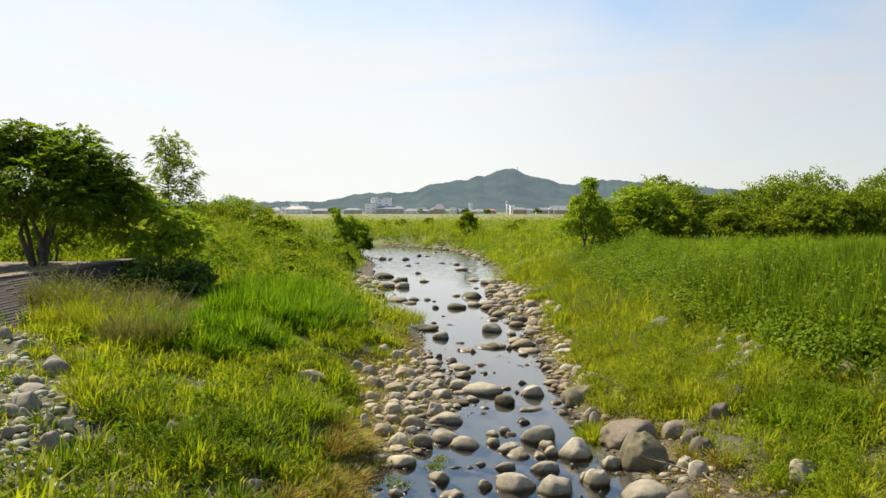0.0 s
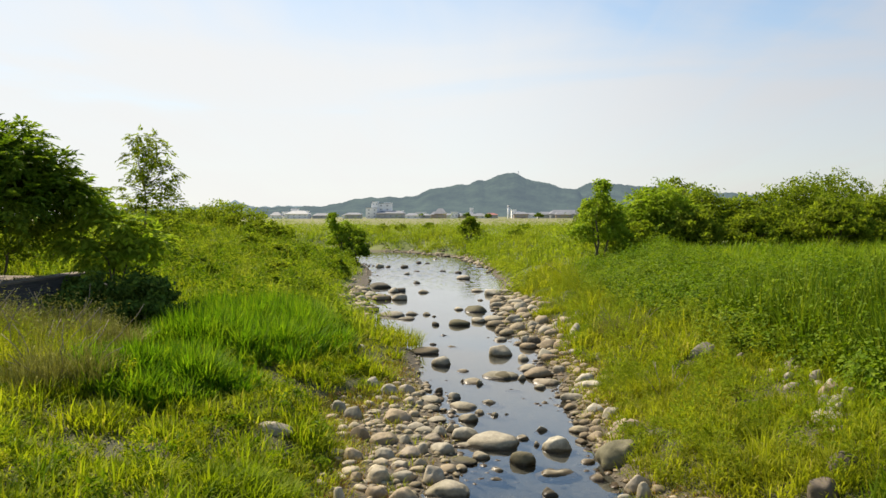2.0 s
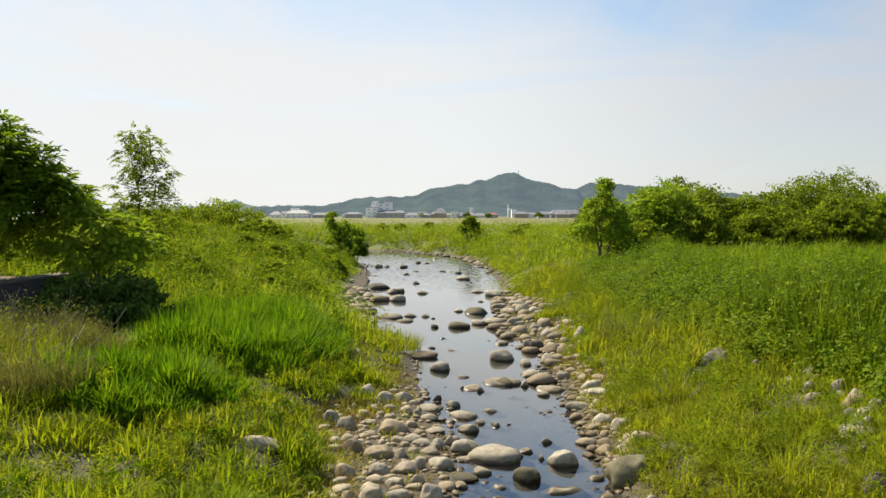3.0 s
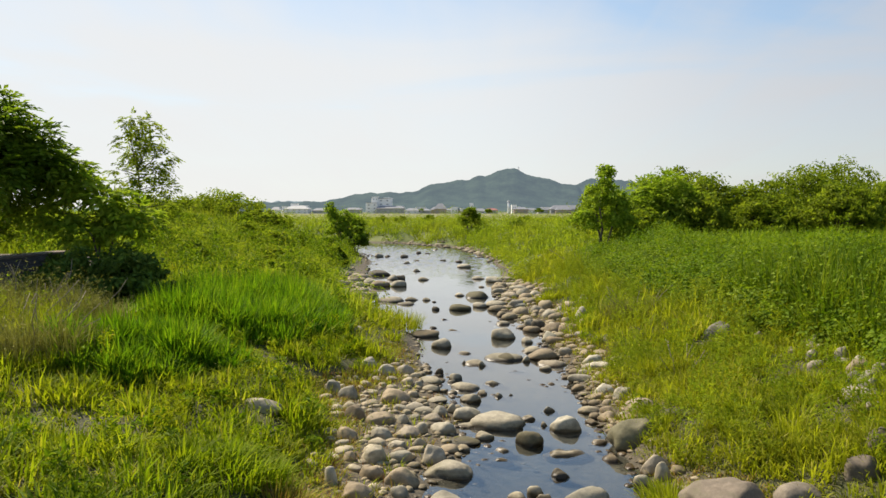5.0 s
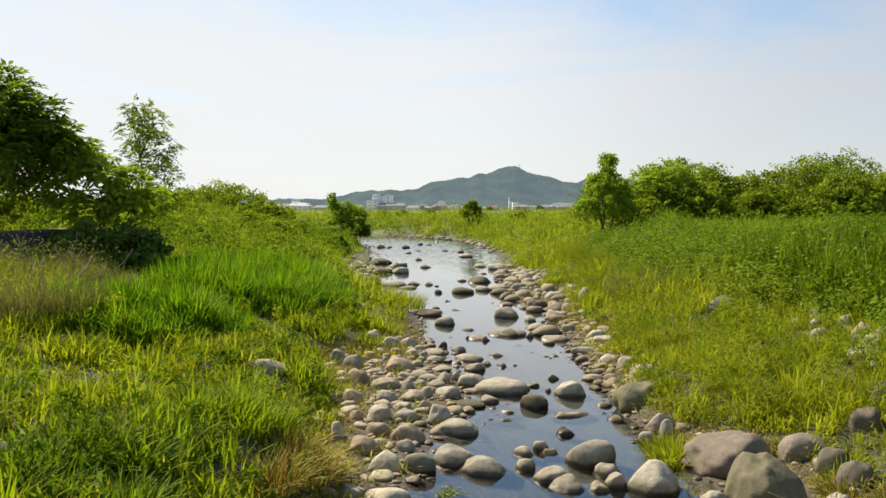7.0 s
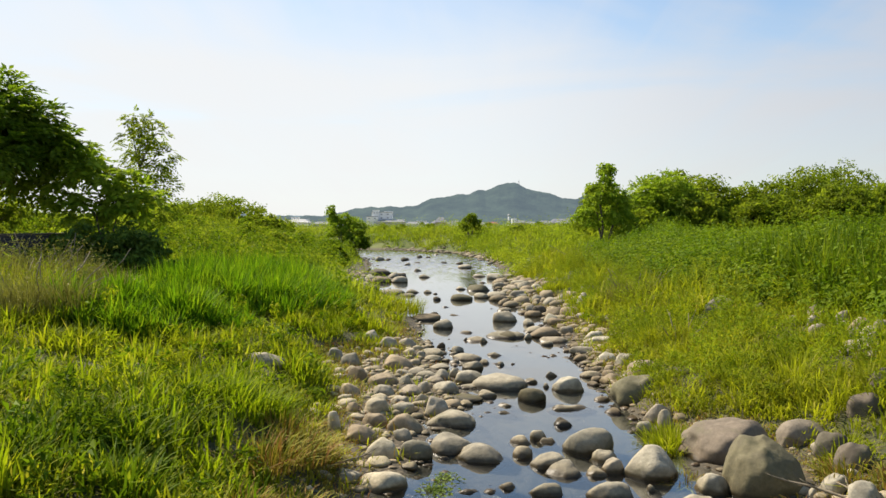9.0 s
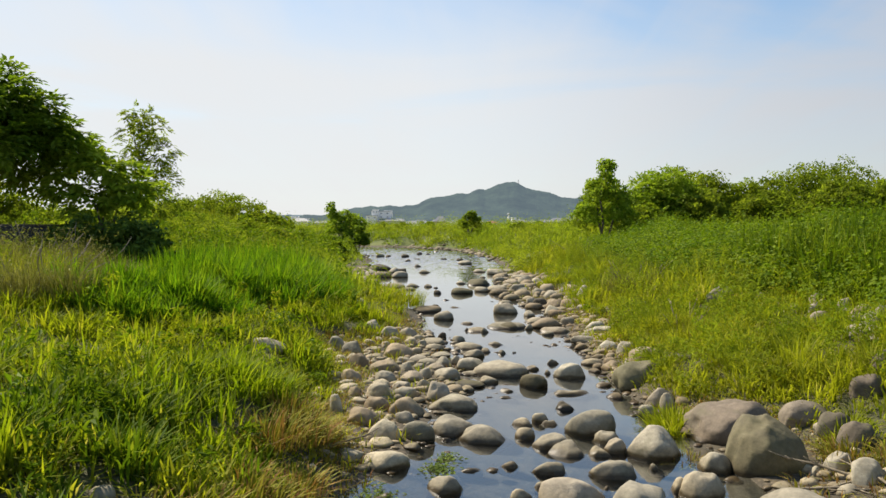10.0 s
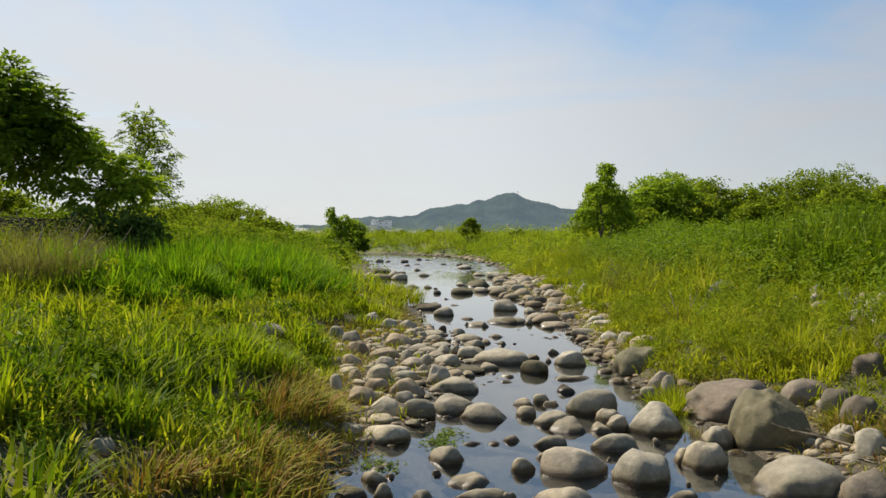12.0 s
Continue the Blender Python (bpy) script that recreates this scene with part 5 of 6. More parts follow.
# ---- town on the plain ----
def house(x, y, w, d, h, wall, roof, rise, floors, label, category="house"):
    root = new("building"); root.location = (x, y, 1.1)
    tagged(root, label, category, "town on the plain")
    bm = bmesh.new(); box(bm, -w / 2, w / 2, 0, d, -0.5, h); part("wall", bm, wall, root)
    bm = bmesh.new()
    if rise:
        o = 0.6
        vs = [bm.verts.new(v) for v in ((-w / 2 - o, -o, h), (w / 2 + o, -o, h), (w / 2 + o, d + o, h), (-w / 2 - o, d + o, h), (-w / 2 + d * 0.3, d / 2, h + rise), (w / 2 - d * 0.3, d / 2, h + rise))]
        for f in ((3, 2, 1, 0), (0, 1, 5, 4), (1, 2, 5), (2, 3, 4, 5), (3, 0, 4)):
            bm.faces.new([vs[i] for i in f])
    else:
        box(bm, -w / 2 - 0.2, w / 2 + 0.2, -0.2, d + 0.2, h, h + 0.5)
    part("roof", bm, roof, root)
    n = max(2, int(w / 4))
    for fl in range(floors):
        for k in range(n):
            bm = bmesh.new()
            cx, cz = -w / 2 + w * (k + 0.5) / n, (fl + 0.35) * h / floors
            box(bm, cx - w * 0.15 / n, cx + w * 0.15 / n, -0.05, 0.1, cz, cz + h / floors * 0.3)
            part("window", bm, M_PANE, root)


house(-53, 582, 15, 12, 11.5, M_WALLWHITE, M_WALLGREY, 0, 4, "white four-storey block with a flat roof", "building")
house(-60, 578, 9, 12, 8, M_WALLWHITE, M_WALLGREY, 0, 3, "white three-storey wing of the block", "building")
house(-45, 575, 22, 10, 4, M_WALLGREY, M_ROOF, 2.0, 1, "low grey hall beside the block", "building")
house(-115, 560, 17, 14, 3.6, M_WALLWHITE, M_WALLGREY, 2.6, 2, "long white factory hall with a pale roof", "building")
house(-130, 555, 8, 8, 2.6, M_WALLWHITE, M_ROOF, 2.5, 1, "white house with a dark roof")
house(-97, 565, 14, 9, 2.4, M_WALLGREY, M_ROOF, 1.8, 1, "grey house with a dark roof")
for hx, hy, hw, hh, floors in ((-57.5, 581, 4.5, 12.8, 4), (-48, 586, 6, 12.0, 3), (-68, 560, 4.5, 3.6, 1), (-39, 590, 6, 5.6, 1), (-22, 590, 8, 4.6, 1), (4.6, 552, 5, 4.4, 1), (11.5, 548, 4, 3.4, 1), (50.5, 570, 3.5, 6.2, 2), (54, 574, 3, 5.0, 1), (-119, 570, 5, 7.2, 2), (-125, 568, 6, 5.0, 1), (-111, 572, 4, 5.6, 1)):
    house(hx, hy, hw, 7, hh, M_WALLWHITE, M_WALLWHITE, 0, floors, "small white flat-roofed building in the town", "building")
house(17.5, 556, 2.4, 3, 7.5, M_WALLWHITE, M_WALLWHITE, 0, 2, "narrow white stair tower in the town", "building")
ROOFS = (-78, -70, -34, -27, -17, -8, 0, 8, 15, 24, 33, 55, 62, 72, 84, 92, 104)
for i, hx in enumerate(ROOFS):
    r = random.Random(i)
    house(hx, 560 + r.uniform(-25, 30), r.uniform(7, 13), 8, r.uniform(1.6, 3.4), (M_WALLWHITE, M_WALLGREY, M_WALLBROWN)[i % 3], M_ROOFRED if i == 10 else M_ROOF, r.uniform(1.2, 2.2), 1,
          ("white", "grey", "brown")[i % 3] + " low house with a hipped dark roof")
house(-6, 556, 9, 9, 3.6, M_WALLBROWN, M_ROOF, 4.0, 1, "brown hall with a steep gabled roof")
house(87, 545, 24, 10, 3.2, M_WALLGREY, M_ROOF, 3.0, 1, "broad grey house with a dark tiled roof")


def tower():
    root = new("tower"); root.location = (46, 565, 1.0)
    tagged(root, "slim white tower with a railed top", "tower", "town on the plain")
    bm = bmesh.new(); tube(bm, [(0, 0, -0.5), (0, 0, 5), (0, 0, 8.6)], [1.0, 0.9, 0.8], 12); part("shaft", bm, M_WALLWHITE, root)
    bm = bmesh.new(); tube(bm, [(0, 0, 8.6), (0, 0, 9.1), (0, 0, 10.0)], [1.2, 1.2, 0.7], 12); part("cap", bm, M_WALLGREY, root)


tower()
for i, (tx, ty, tw, th) in enumerate(((98, 530, 9, 8), (105, 535, 10, 7), (-84, 540, 9, 5), (14, 548, 6, 5), (66, 540, 7, 4.5), (30, 552, 6, 4), (-20, 550, 7, 4), (112, 528, 9, 6))):
    woody("town_tree", "dark green tree among the houses", "tree", tx, ty, 1, round_clumps(7, tw, th, 80 + i, 0.2), 500, 1.1, M_TREE, "trees of the town", base=1.1, trunk_r=0.25)


def mast():
    root = new("radio_mast"); root.location = (0.0945 * 2300, 2295, 2300 * 0.0555)
    root.scale = (0.7, 0.7, 0.8)
    tagged(root, "thin radio mast on the hill's summit", "mast")
    for k in range(3):
        bm = bmesh.new(); a = k * 2.094
        tube(bm, [(math.cos(a) * 3, math.sin(a) * 3, -4), (math.cos(a) * 1.2, math.sin(a) * 1.2, 16)], [0.7, 0.5], 5); part("leg", bm, M_STEEL, root)
    bm = bmesh.new(); box(bm, -2.2, 2.2, -2.2, 2.2, 15, 17); part("platform", bm, M_STEEL, root)
    bm = bmesh.new(); tube(bm, [(0, 0, 16), (0, 0, 24)], [0.5, 0.25], 5); part("aerial", bm, M_STEEL, root)


mast()

# ---- stones ----
def stone_meshes(count, level, seed, block=0.0):
    """Rounded water-worn stones in a unit box; block makes them fuller."""
    out = []
    for i in range(count):
        r = random.Random(seed + i)
        bm = bmesh.new()
        bmesh.ops.create_icosphere(bm, subdivisions=level, radius=1.0)
        off = Vector((r.uniform(-50, 50), r.uniform(-50, 50), r.uniform(-50, 50)))
        power = r.uniform(2.05, 2.5) + block
        cuts = [(Vector((r.uniform(-1, 1), r.uniform(-1, 1), r.uniform(-0.3, 0.8))).normalized(), r.uniform(0.66, 0.9) + 0.1 * block) for _ in range(r.randint(3, 6))]
        for v in bm.verts:
            p = v.co / sum(abs(c) ** power for c in v.co) ** (1 / power)
            p *= 1 + 0.28 * noise.noise(p * 0.9 + off) + 0.09 * noise.noise(p * 2.3 + off)
            for nrm, lim in cuts:
                over = p.dot(nrm) - lim
                if over > 0:
                    p -= nrm * over * 0.72
            p *= 1 + 0.018 * noise.noise(p * 7 + off)
            v.co = p
        lo = [min(v.co[k] for v in bm.verts) for k in range(3)]; hi = [max(v.co[k] for v in bm.verts) for k in range(3)]
        for v in bm.verts:
            v.co = Vector([(v.co[k] - lo[k]) / (hi[k] - lo[k]) * 2 - 1 for k in range(3)])
        for f in bm.faces:
            f.smooth = True
        me = bpy.data.meshes.new("stone"); bm.to_mesh(me); bm.free()
        me.materials.append(M_STONE)
        out.append(me)
    return out


STONES_FINE, STONES_COARSE, BOULDERS = stone_meshes(18, 4, 100), stone_meshes(10, 3, 200), stone_meshes(6, 4, 400, 0.9)
BLOCKS = stone_meshes(2, 5, 541, 1.3)
stone_rng = random.Random(5)


TONES = {"": (1, 1, 1), "brown": (0.80, 0.70, 0.60), "pale": (1.14, 1.10, 1.04), "grey": (0.72, 0.73, 0.72), "dark": (0.36, 0.34, 0.32), "olive": (0.36, 0.36, 0.27), "violet grey": (0.46, 0.42, 0.41)}


def stone(x, y, w, h, depth=0.8, tone="", shape=None):
    """A stone w wide that stands h out of the water or the shingle, resting on the ground beneath."""
    r = stone_rng
    ground = float(gz(np.array([x]), np.array([y]))[0])
    top = max(0.0, ground) + h
    low = min(ground - 0.03, top - 2.1 * h)
    half = (top - low) / 2
    me = r.choice(STONES_FINE if w > 0.16 and y < 15 else STONES_COARSE)
    if w > 0.42 and y < 13:
        me = shape or r.choice(BOULDERS)
    ob = new("boulder" if w > 0.42 else "stone", me)
    ob.matrix_basis = pose(x, y, top - half, r.uniform(-5, 5), r.uniform(-5, 5), r.uniform(-10, 10) + r.choice((0, 180))) @ Matrix.Diagonal((w / 2 * 1.03, max(w * depth, 0.3 * h) / 2, half, 1))
    c = TONES[tone]
    dim = 0.74 if ground > 0.25 else 1.0   # those on the banks get a darker tone
    ob.color = (c[0] * dim, c[1] * dim, c[2] * dim, 1)
    hue = {"": "grey-beige", "brown": "brownish", "pale": "pale bleached", "grey": "grey", "dark": "dark wet", "olive": "olive lichened", "violet grey": "violet-grey"}[tone]
    where_ = "standing in the shallow stream" if ground < -0.05 else ("on the shingle beside the stream" if ground < 0.2 else "half hidden in the bank grass")
    size = ("large rounded " + hue + " boulder ") if w > 0.42 else ("smooth flat " + hue + " river stone " if h < 0.3 * w else "smooth rounded " + hue + " river stone ")
    tagged(ob, size + where_, "boulder" if w > 0.42 else "stone", "river stones")


stone(-0.68, 9.98, 0.27, 0.12, 0.71, "brown")
stone(-0.34, 10.06, 0.16, 0.08, 0.78)
stone(-0.47, 9.63, 0.27, 0.15, 0.74, "pale")
stone(-0.21, 9.65, 0.25, 0.14, 0.79, "grey")
stone(0.07, 9.89, 0.36, 0.13, 0.79)
stone(0.32, 9.67, 0.45, 0.11, 0.66)
stone(-0.42, 9.03, 0.35, 0.10, 0.65, "pale")
stone(-0.66, 9.07, 0.21, 0.06, 0.85)
stone(-0.81, 8.97, 0.15, 0.05, 0.71)
stone(0.01, 9.65, 0.10, 0.02, 0.71, "pale")
stone(-0.11, 9.50, 0.12, 0.01, 0.59)
stone(-0.00, 8.58, 0.24, 0.10, 0.76)
stone(0.17, 8.94, 0.19, 0.02, 0.85)
stone(-0.05, 8.30, 0.07, 0.03, 0.77)
stone(0.13, 8.17, 0.31, 0.05, 0.79)
stone(0.19, 7.89, 0.33, 0.06, 0.68)
stone(-0.41, 8.16, 0.19, 0.07, 0.80)
stone(-0.32, 8.25, 0.11, 0.03, 0.86)
stone(-0.34, 7.93, 0.14, 0.08, 0.77)
stone(-0.13, 7.91, 0.18, 0.04, 0.82)
stone(-0.51, 7.92, 0.23, 0.06, 0.80, "dark")
stone(0.06, 10.68, 0.46, 0.11, 0.66)
stone(0.64, 10.09, 0.20, 0.06, 0.83, "pale")
stone(0.63, 9.73, 0.16, 0.08, 0.79, "pale")
stone(0.81, 10.20, 0.15, 0.08, 0.73)
stone(0.87, 10.10, 0.17, 0.04, 0.66)
stone(0.44, 9.04, 0.16, 0.04, 0.86, "pale")
stone(0.81, 9.52, 0.33, 0.10, 0.76)
stone(0.89, 9.33, 0.30, 0.09, 0.81)
stone(1.08, 10.63, 0.18, 0.07, 0.86, "dark")
stone(1.18, 9.93, 0.42, 0.18, 0.81, "grey")
stone(1.25, 9.63, 0.22, 0.09, 0.87)
stone(1.26, 9.38, 0.19, 0.10, 0.74)
stone(1.12, 9.29, 0.18, 0.06, 0.84, "pale")
stone(1.52, 9.31, 0.39, 0.21, 0.75)
stone(0.71, 8.92, 0.24, 0.07, 0.87)
stone(1.13, 8.86, 0.32, 0.10, 0.85)
stone(0.62, 8.62, 0.11, 0.04, 0.68)
stone(0.46, 8.39, 0.16, 0.08, 0.68, "pale")
stone(0.78, 8.39, 0.41, 0.14, 0.69)
stone(1.02, 8.60, 0.09, 0.02, 0.88, "pale")
stone(1.15, 8.24, 0.37, 0.17, 0.74)
stone(1.45, 8.98, 0.11, 0.04, 0.80)
stone(0.63, 7.85, 0.35, 0.09, 0.71)
stone(0.32, 7.89, 0.11, 0.05, 0.77)
stone(1.27, 7.94, 0.22, 0.04, 0.74)
stone(1.38, 8.13, 0.04, 0.02, 0.74)
stone(1.86, 8.98, 0.23, 0.13, 0.79)
stone(1.59, 8.48, 0.27, 0.16, 0.78, "pale")
stone(1.48, 8.58, 0.13, 0.09, 0.87, "pale")
stone(1.90, 8.77, 0.13, 0.02, 0.81, "pale")
stone(1.60, 8.26, 0.07, 0.02, 0.88)
stone(2.25, 9.73, 0.72, 0.24, 0.82, "violet grey", BLOCKS[1])
stone(2.20, 8.99, 0.51, 0.35, 1.0, "olive", BLOCKS[0])
stone(2.06, 8.94, 0.13, 0.07, 0.81, "dark")
stone(2.41, 8.73, 0.08, 0.06, 0.69)
stone(2.56, 8.75, 0.18, 0.12, 0.85)
stone(2.80, 8.96, 0.25, 0.18, 0.87, "violet grey")
stone(2.61, 8.49, 0.19, 0.13, 0.86)
stone(2.14, 8.58, 0.15, 0.02, 0.79, "pale")
stone(2.30, 8.46, 0.12, 0.04, 0.82)
stone(2.45, 8.40, 0.14, 0.05, 0.70)
stone(1.98, 8.09, 0.54, 0.17, 0.81)
stone(2.23, 7.86, 0.32, 0.16, 0.77, "violet grey")
stone(-1.41, 13.34, 0.23, 0.16, 0.72, "grey")
stone(-1.08, 14.57, 0.24, 0.13, 0.67)
stone(-0.82, 14.45, 0.27, 0.14, 0.86)
stone(-0.56, 14.61, 0.28, 0.13, 0.89)
stone(-0.19, 14.24, 0.35, 0.07, 0.67)
stone(-0.33, 13.90, 0.13, 0.09, 0.85)
stone(-0.17, 13.80, 0.24, 0.07, 0.75)
stone(-0.59, 13.11, 0.39, 0.15, 0.69, "brown")
stone(-0.09, 13.19, 0.28, 0.05, 0.72)
stone(-0.01, 13.31, 0.10, 0.06, 0.84, "grey")
stone(0.31, 13.97, 0.42, 0.08, 0.85)
stone(0.35, 13.28, 0.27, 0.10, 0.66)
stone(0.52, 13.62, 0.16, 0.06, 0.80, "pale")
stone(0.68, 14.22, 0.29, 0.05, 0.66)
stone(0.17, 14.47, 0.20, 0.09, 0.83)
stone(0.12, 14.29, 0.16, 0.05, 0.74)
stone(0.49, 15.56, 0.42, 0.06, 0.86)
stone(0.31, 15.57, 0.11, 0.05, 0.89, "dark")
stone(0.97, 15.97, 0.63, 0.09, 0.77, "grey")
stone(0.33, 16.41, 0.24, 0.04, 0.89)
stone(-0.07, 14.84, 0.13, 0.09, 0.73, "dark")
stone(0.71, 13.51, 0.17, 0.05, 0.67)
stone(-0.51, 12.73, 0.19, 0.05, 0.80)
stone(-0.33, 12.79, 0.27, 0.09, 0.66)
stone(-0.23, 12.64, 0.25, 0.08, 0.70)
stone(-0.04, 12.52, 0.20, 0.11, 0.75)
stone(0.10, 12.71, 0.13, 0.11, 0.80)
stone(0.28, 12.51, 0.33, 0.13, 0.69)
stone(-0.99, 12.25, 0.24, 0.14, 0.66, "brown")
stone(-0.71, 12.20, 0.39, 0.11, 0.85, "brown")
stone(-0.44, 12.15, 0.14, 0.09, 0.73)
stone(-0.31, 12.32, 0.13, 0.05, 0.88)
stone(-0.21, 12.58, 0.08, 0.04, 0.87)
stone(-0.11, 12.33, 0.21, 0.07, 0.74)
stone(-0.22, 11.84, 0.15, 0.12, 0.76)
stone(-0.37, 11.76, 0.28, 0.10, 0.77)
stone(-0.64, 11.65, 0.24, 0.12, 0.80)
stone(0.01, 11.88, 0.28, 0.11, 0.79)
stone(0.27, 12.18, 0.22, 0.04, 0.79)
stone(0.61, 12.27, 0.67, 0.14, 0.78)
stone(0.91, 11.60, 0.29, 0.13, 0.87, "olive")
stone(0.98, 12.49, 0.22, 0.05, 0.77)
stone(0.45, 11.76, 0.21, 0.07, 0.76, "pale")
stone(0.23, 11.60, 0.34, 0.04, 0.82, "olive")
stone(0.61, 11.35, 0.22, 0.03, 0.71)
stone(0.59, 11.06, 0.22, 0.02, 0.72)
stone(-0.64, 10.89, 0.25, 0.15, 0.88, "pale")
stone(-0.45, 11.33, 0.19, 0.06, 0.78)
stone(-0.39, 10.96, 0.24, 0.08, 0.78)
stone(-0.23, 11.43, 0.17, 0.09, 0.66, "pale")
stone(-0.07, 10.95, 0.28, 0.18, 0.75)
stone(0.09, 10.94, 0.10, 0.07, 0.79, "dark")
stone(-0.62, 10.48, 0.24, 0.11, 0.66, "brown")
stone(-0.34, 10.38, 0.31, 0.14, 0.79, "brown")
stone(-0.94, 10.23, 0.11, 0.16, 0.81)
stone(1.94, 14.31, 0.38, 0.09, 0.67)
stone(2.09, 13.48, 0.26, 0.13, 0.80)
stone(2.25, 13.10, 0.27, 0.14, 0.76)
stone(2.28, 12.33, 0.35, 0.14, 0.81, "brown")
stone(1.74, 12.77, 0.25, 0.08, 0.74, "pale")
stone(1.89, 12.35, 0.23, 0.09, 0.82, "brown")
stone(2.07, 12.36, 0.14, 0.07, 0.83)
stone(1.28, 12.83, 0.21, 0.06, 0.66)
stone(1.36, 12.08, 0.36, 0.15, 0.66)
stone(1.15, 12.20, 0.11, 0.05, 0.82)
stone(1.84, 13.59, 0.16, 0.03, 0.88, "pale")
stone(0.88, 13.58, 0.08, 0.02, 0.72, "pale")
stone(1.64, 11.59, 0.16, 0.04, 0.76, "pale")
stone(1.23, 11.28, 0.45, 0.04, 0.68)
stone(1.98, 11.45, 0.53, 0.20, 0.72, "olive")
stone(1.97, 10.69, 0.28, 0.15, 0.74)
stone(1.77, 10.40, 0.16, 0.10, 0.73)
stone(2.27, 15.06, 0.37, 0.07, 0.74)
stone(2.77, 9.62, 0.36, 0.13, 0.78, "violet grey")
stone(2.83, 9.30, 0.29, 0.13, 0.72, "violet grey")
stone(2.81, 9.33, 0.21, 0.05, 0.74)
stone(3.28, 9.67, 0.30, 0.15, 0.82, "violet grey")
stone(1.97, 10.48, 0.15, 0.16, 0.66, "pale")
stone(-0.99, 11.48, 0.23, 0.12, 0.79, "brown")
stone(-0.86, 10.84, 0.13, 0.09, 0.83, "brown")
stone(-3.12, 28.80, 0.53, 0.25, 0.73, "brown")
stone(-2.56, 31.76, 0.85, 0.21, 0.71, "dark")
stone(-2.75, 27.16, 0.36, 0.20, 0.85)
stone(-2.15, 27.70, 0.69, 0.20, 0.71, "brown")
stone(-2.59, 28.59, 0.47, 0.20, 0.70)
stone(-1.91, 30.03, 0.44, 0.18, 0.76)
stone(-1.70, 30.42, 0.43, 0.13, 0.82, "dark")
stone(-1.54, 27.64, 0.51, 0.20, 0.68)
stone(-3.63, 43.07, 0.48, 0.22, 0.73)
stone(-3.18, 43.01, 0.30, 0.11, 0.74, "dark")
stone(-2.27, 42.67, 0.45, 0.18, 0.86, "dark")
stone(-1.89, 38.18, 0.34, 0.12, 0.76)
stone(-1.66, 46.28, 0.33, 0.14, 0.86, "dark")
stone(-1.22, 33.66, 0.39, 0.11, 0.70)
stone(-0.81, 29.85, 0.46, 0.12, 0.74)
stone(-0.18, 39.92, 0.33, 0.08, 0.81, "dark")
stone(0.54, 38.91, 0.40, 0.11, 0.87, "dark")
stone(0.73, 35.59, 0.58, 0.17, 0.76)
stone(-1.50, 23.74, 0.79, 0.13, 0.70, "grey")
stone(-0.93, 23.94, 0.44, 0.10, 0.68)
stone(-1.03, 23.04, 0.51, 0.08, 0.78)
stone(-0.52, 23.89, 0.26, 0.08, 0.70)
stone(-0.25, 21.98, 0.19, 0.09, 0.85, "dark")
stone(0.41, 25.01, 0.37, 0.09, 0.85)
stone(0.35, 22.01, 0.57, 0.15, 0.70, "olive")
stone(-0.02, 20.34, 0.25, 0.03, 0.72, "dark")
stone(-0.25, 19.14, 0.17, 0.04, 0.85, "dark")
stone(0.15, 18.88, 0.31, 0.03, 0.81)
stone(-0.40, 18.23, 0.57, 0.11, 0.84, "brown")
stone(-0.05, 17.01, 0.38, 0.16, 0.73)
stone(-1.51, 17.84, 0.24, 0.06, 0.69, "pale")
stone(-1.60, 17.03, 0.28, 0.05, 0.72)
stone(1.16, 30.30, 0.55, 0.11, 0.84)
stone(1.65, 29.20, 0.62, 0.19, 0.72)
stone(2.13, 29.76, 0.46, 0.11, 0.74)
stone(2.03, 27.93, 0.50, 0.07, 0.75)
stone(0.89, 24.63, 0.67, 0.19, 0.75, "olive")
stone(1.52, 25.72, 0.37, 0.14, 0.75)
stone(1.78, 24.54, 0.47, 0.14, 0.87, "pale")
stone(2.20, 24.82, 0.42, 0.21, 0.69)
stone(2.18, 26.28, 0.51, 0.13, 0.66)
stone(2.53, 24.55, 0.39, 0.15, 0.88)
stone(0.86, 22.52, 0.36, 0.13, 0.86)
stone(1.27, 22.68, 0.49, 0.15, 0.89)
stone(1.74, 22.37, 0.42, 0.18, 0.76)
stone(1.60, 23.82, 0.38, 0.10, 0.88)
stone(1.84, 22.32, 0.35, 0.11, 0.88)
stone(2.15, 21.33, 0.33, 0.16, 0.71)
stone(2.36, 20.33, 0.41, 0.16, 0.83)
stone(2.68, 21.28, 0.20, 0.12, 0.86)
stone(3.41, 22.02, 0.35, 0.14, 0.81)
stone(3.53, 21.74, 0.27, 0.12, 0.78)
stone(2.87, 19.41, 0.30, 0.22, 0.72)
stone(1.78, 19.37, 0.24, 0.16, 0.74)
stone(1.93, 19.16, 0.29, 0.15, 0.71, "dark")
stone(2.20, 18.66, 0.45, 0.18, 0.67, "brown")
stone(1.95, 17.65, 0.31, 0.19, 0.79)
stone(2.40, 18.10, 0.43, 0.19, 0.72, "brown")
stone(1.22, 19.68, 0.33, 0.07, 0.85)
stone(1.12, 17.94, 0.46, 0.20, 0.66)
stone(1.52, 17.47, 0.23, 0.11, 0.87)
stone(2.50, 17.34, 0.26, 0.07, 0.82)
stone(2.43, 17.99, 0.21, 0.08, 0.88)
stone(1.50, 16.61, 0.44, 0.10, 0.86)
stone(1.61, 16.07, 0.53, 0.16, 0.86, "brown")
stone(2.02, 16.19, 0.25, 0.12, 0.79)
stone(1.31, 15.78, 0.17, 0.09, 0.66)
stone(1.83, 16.08, 0.19, 0.07, 0.83, "pale")
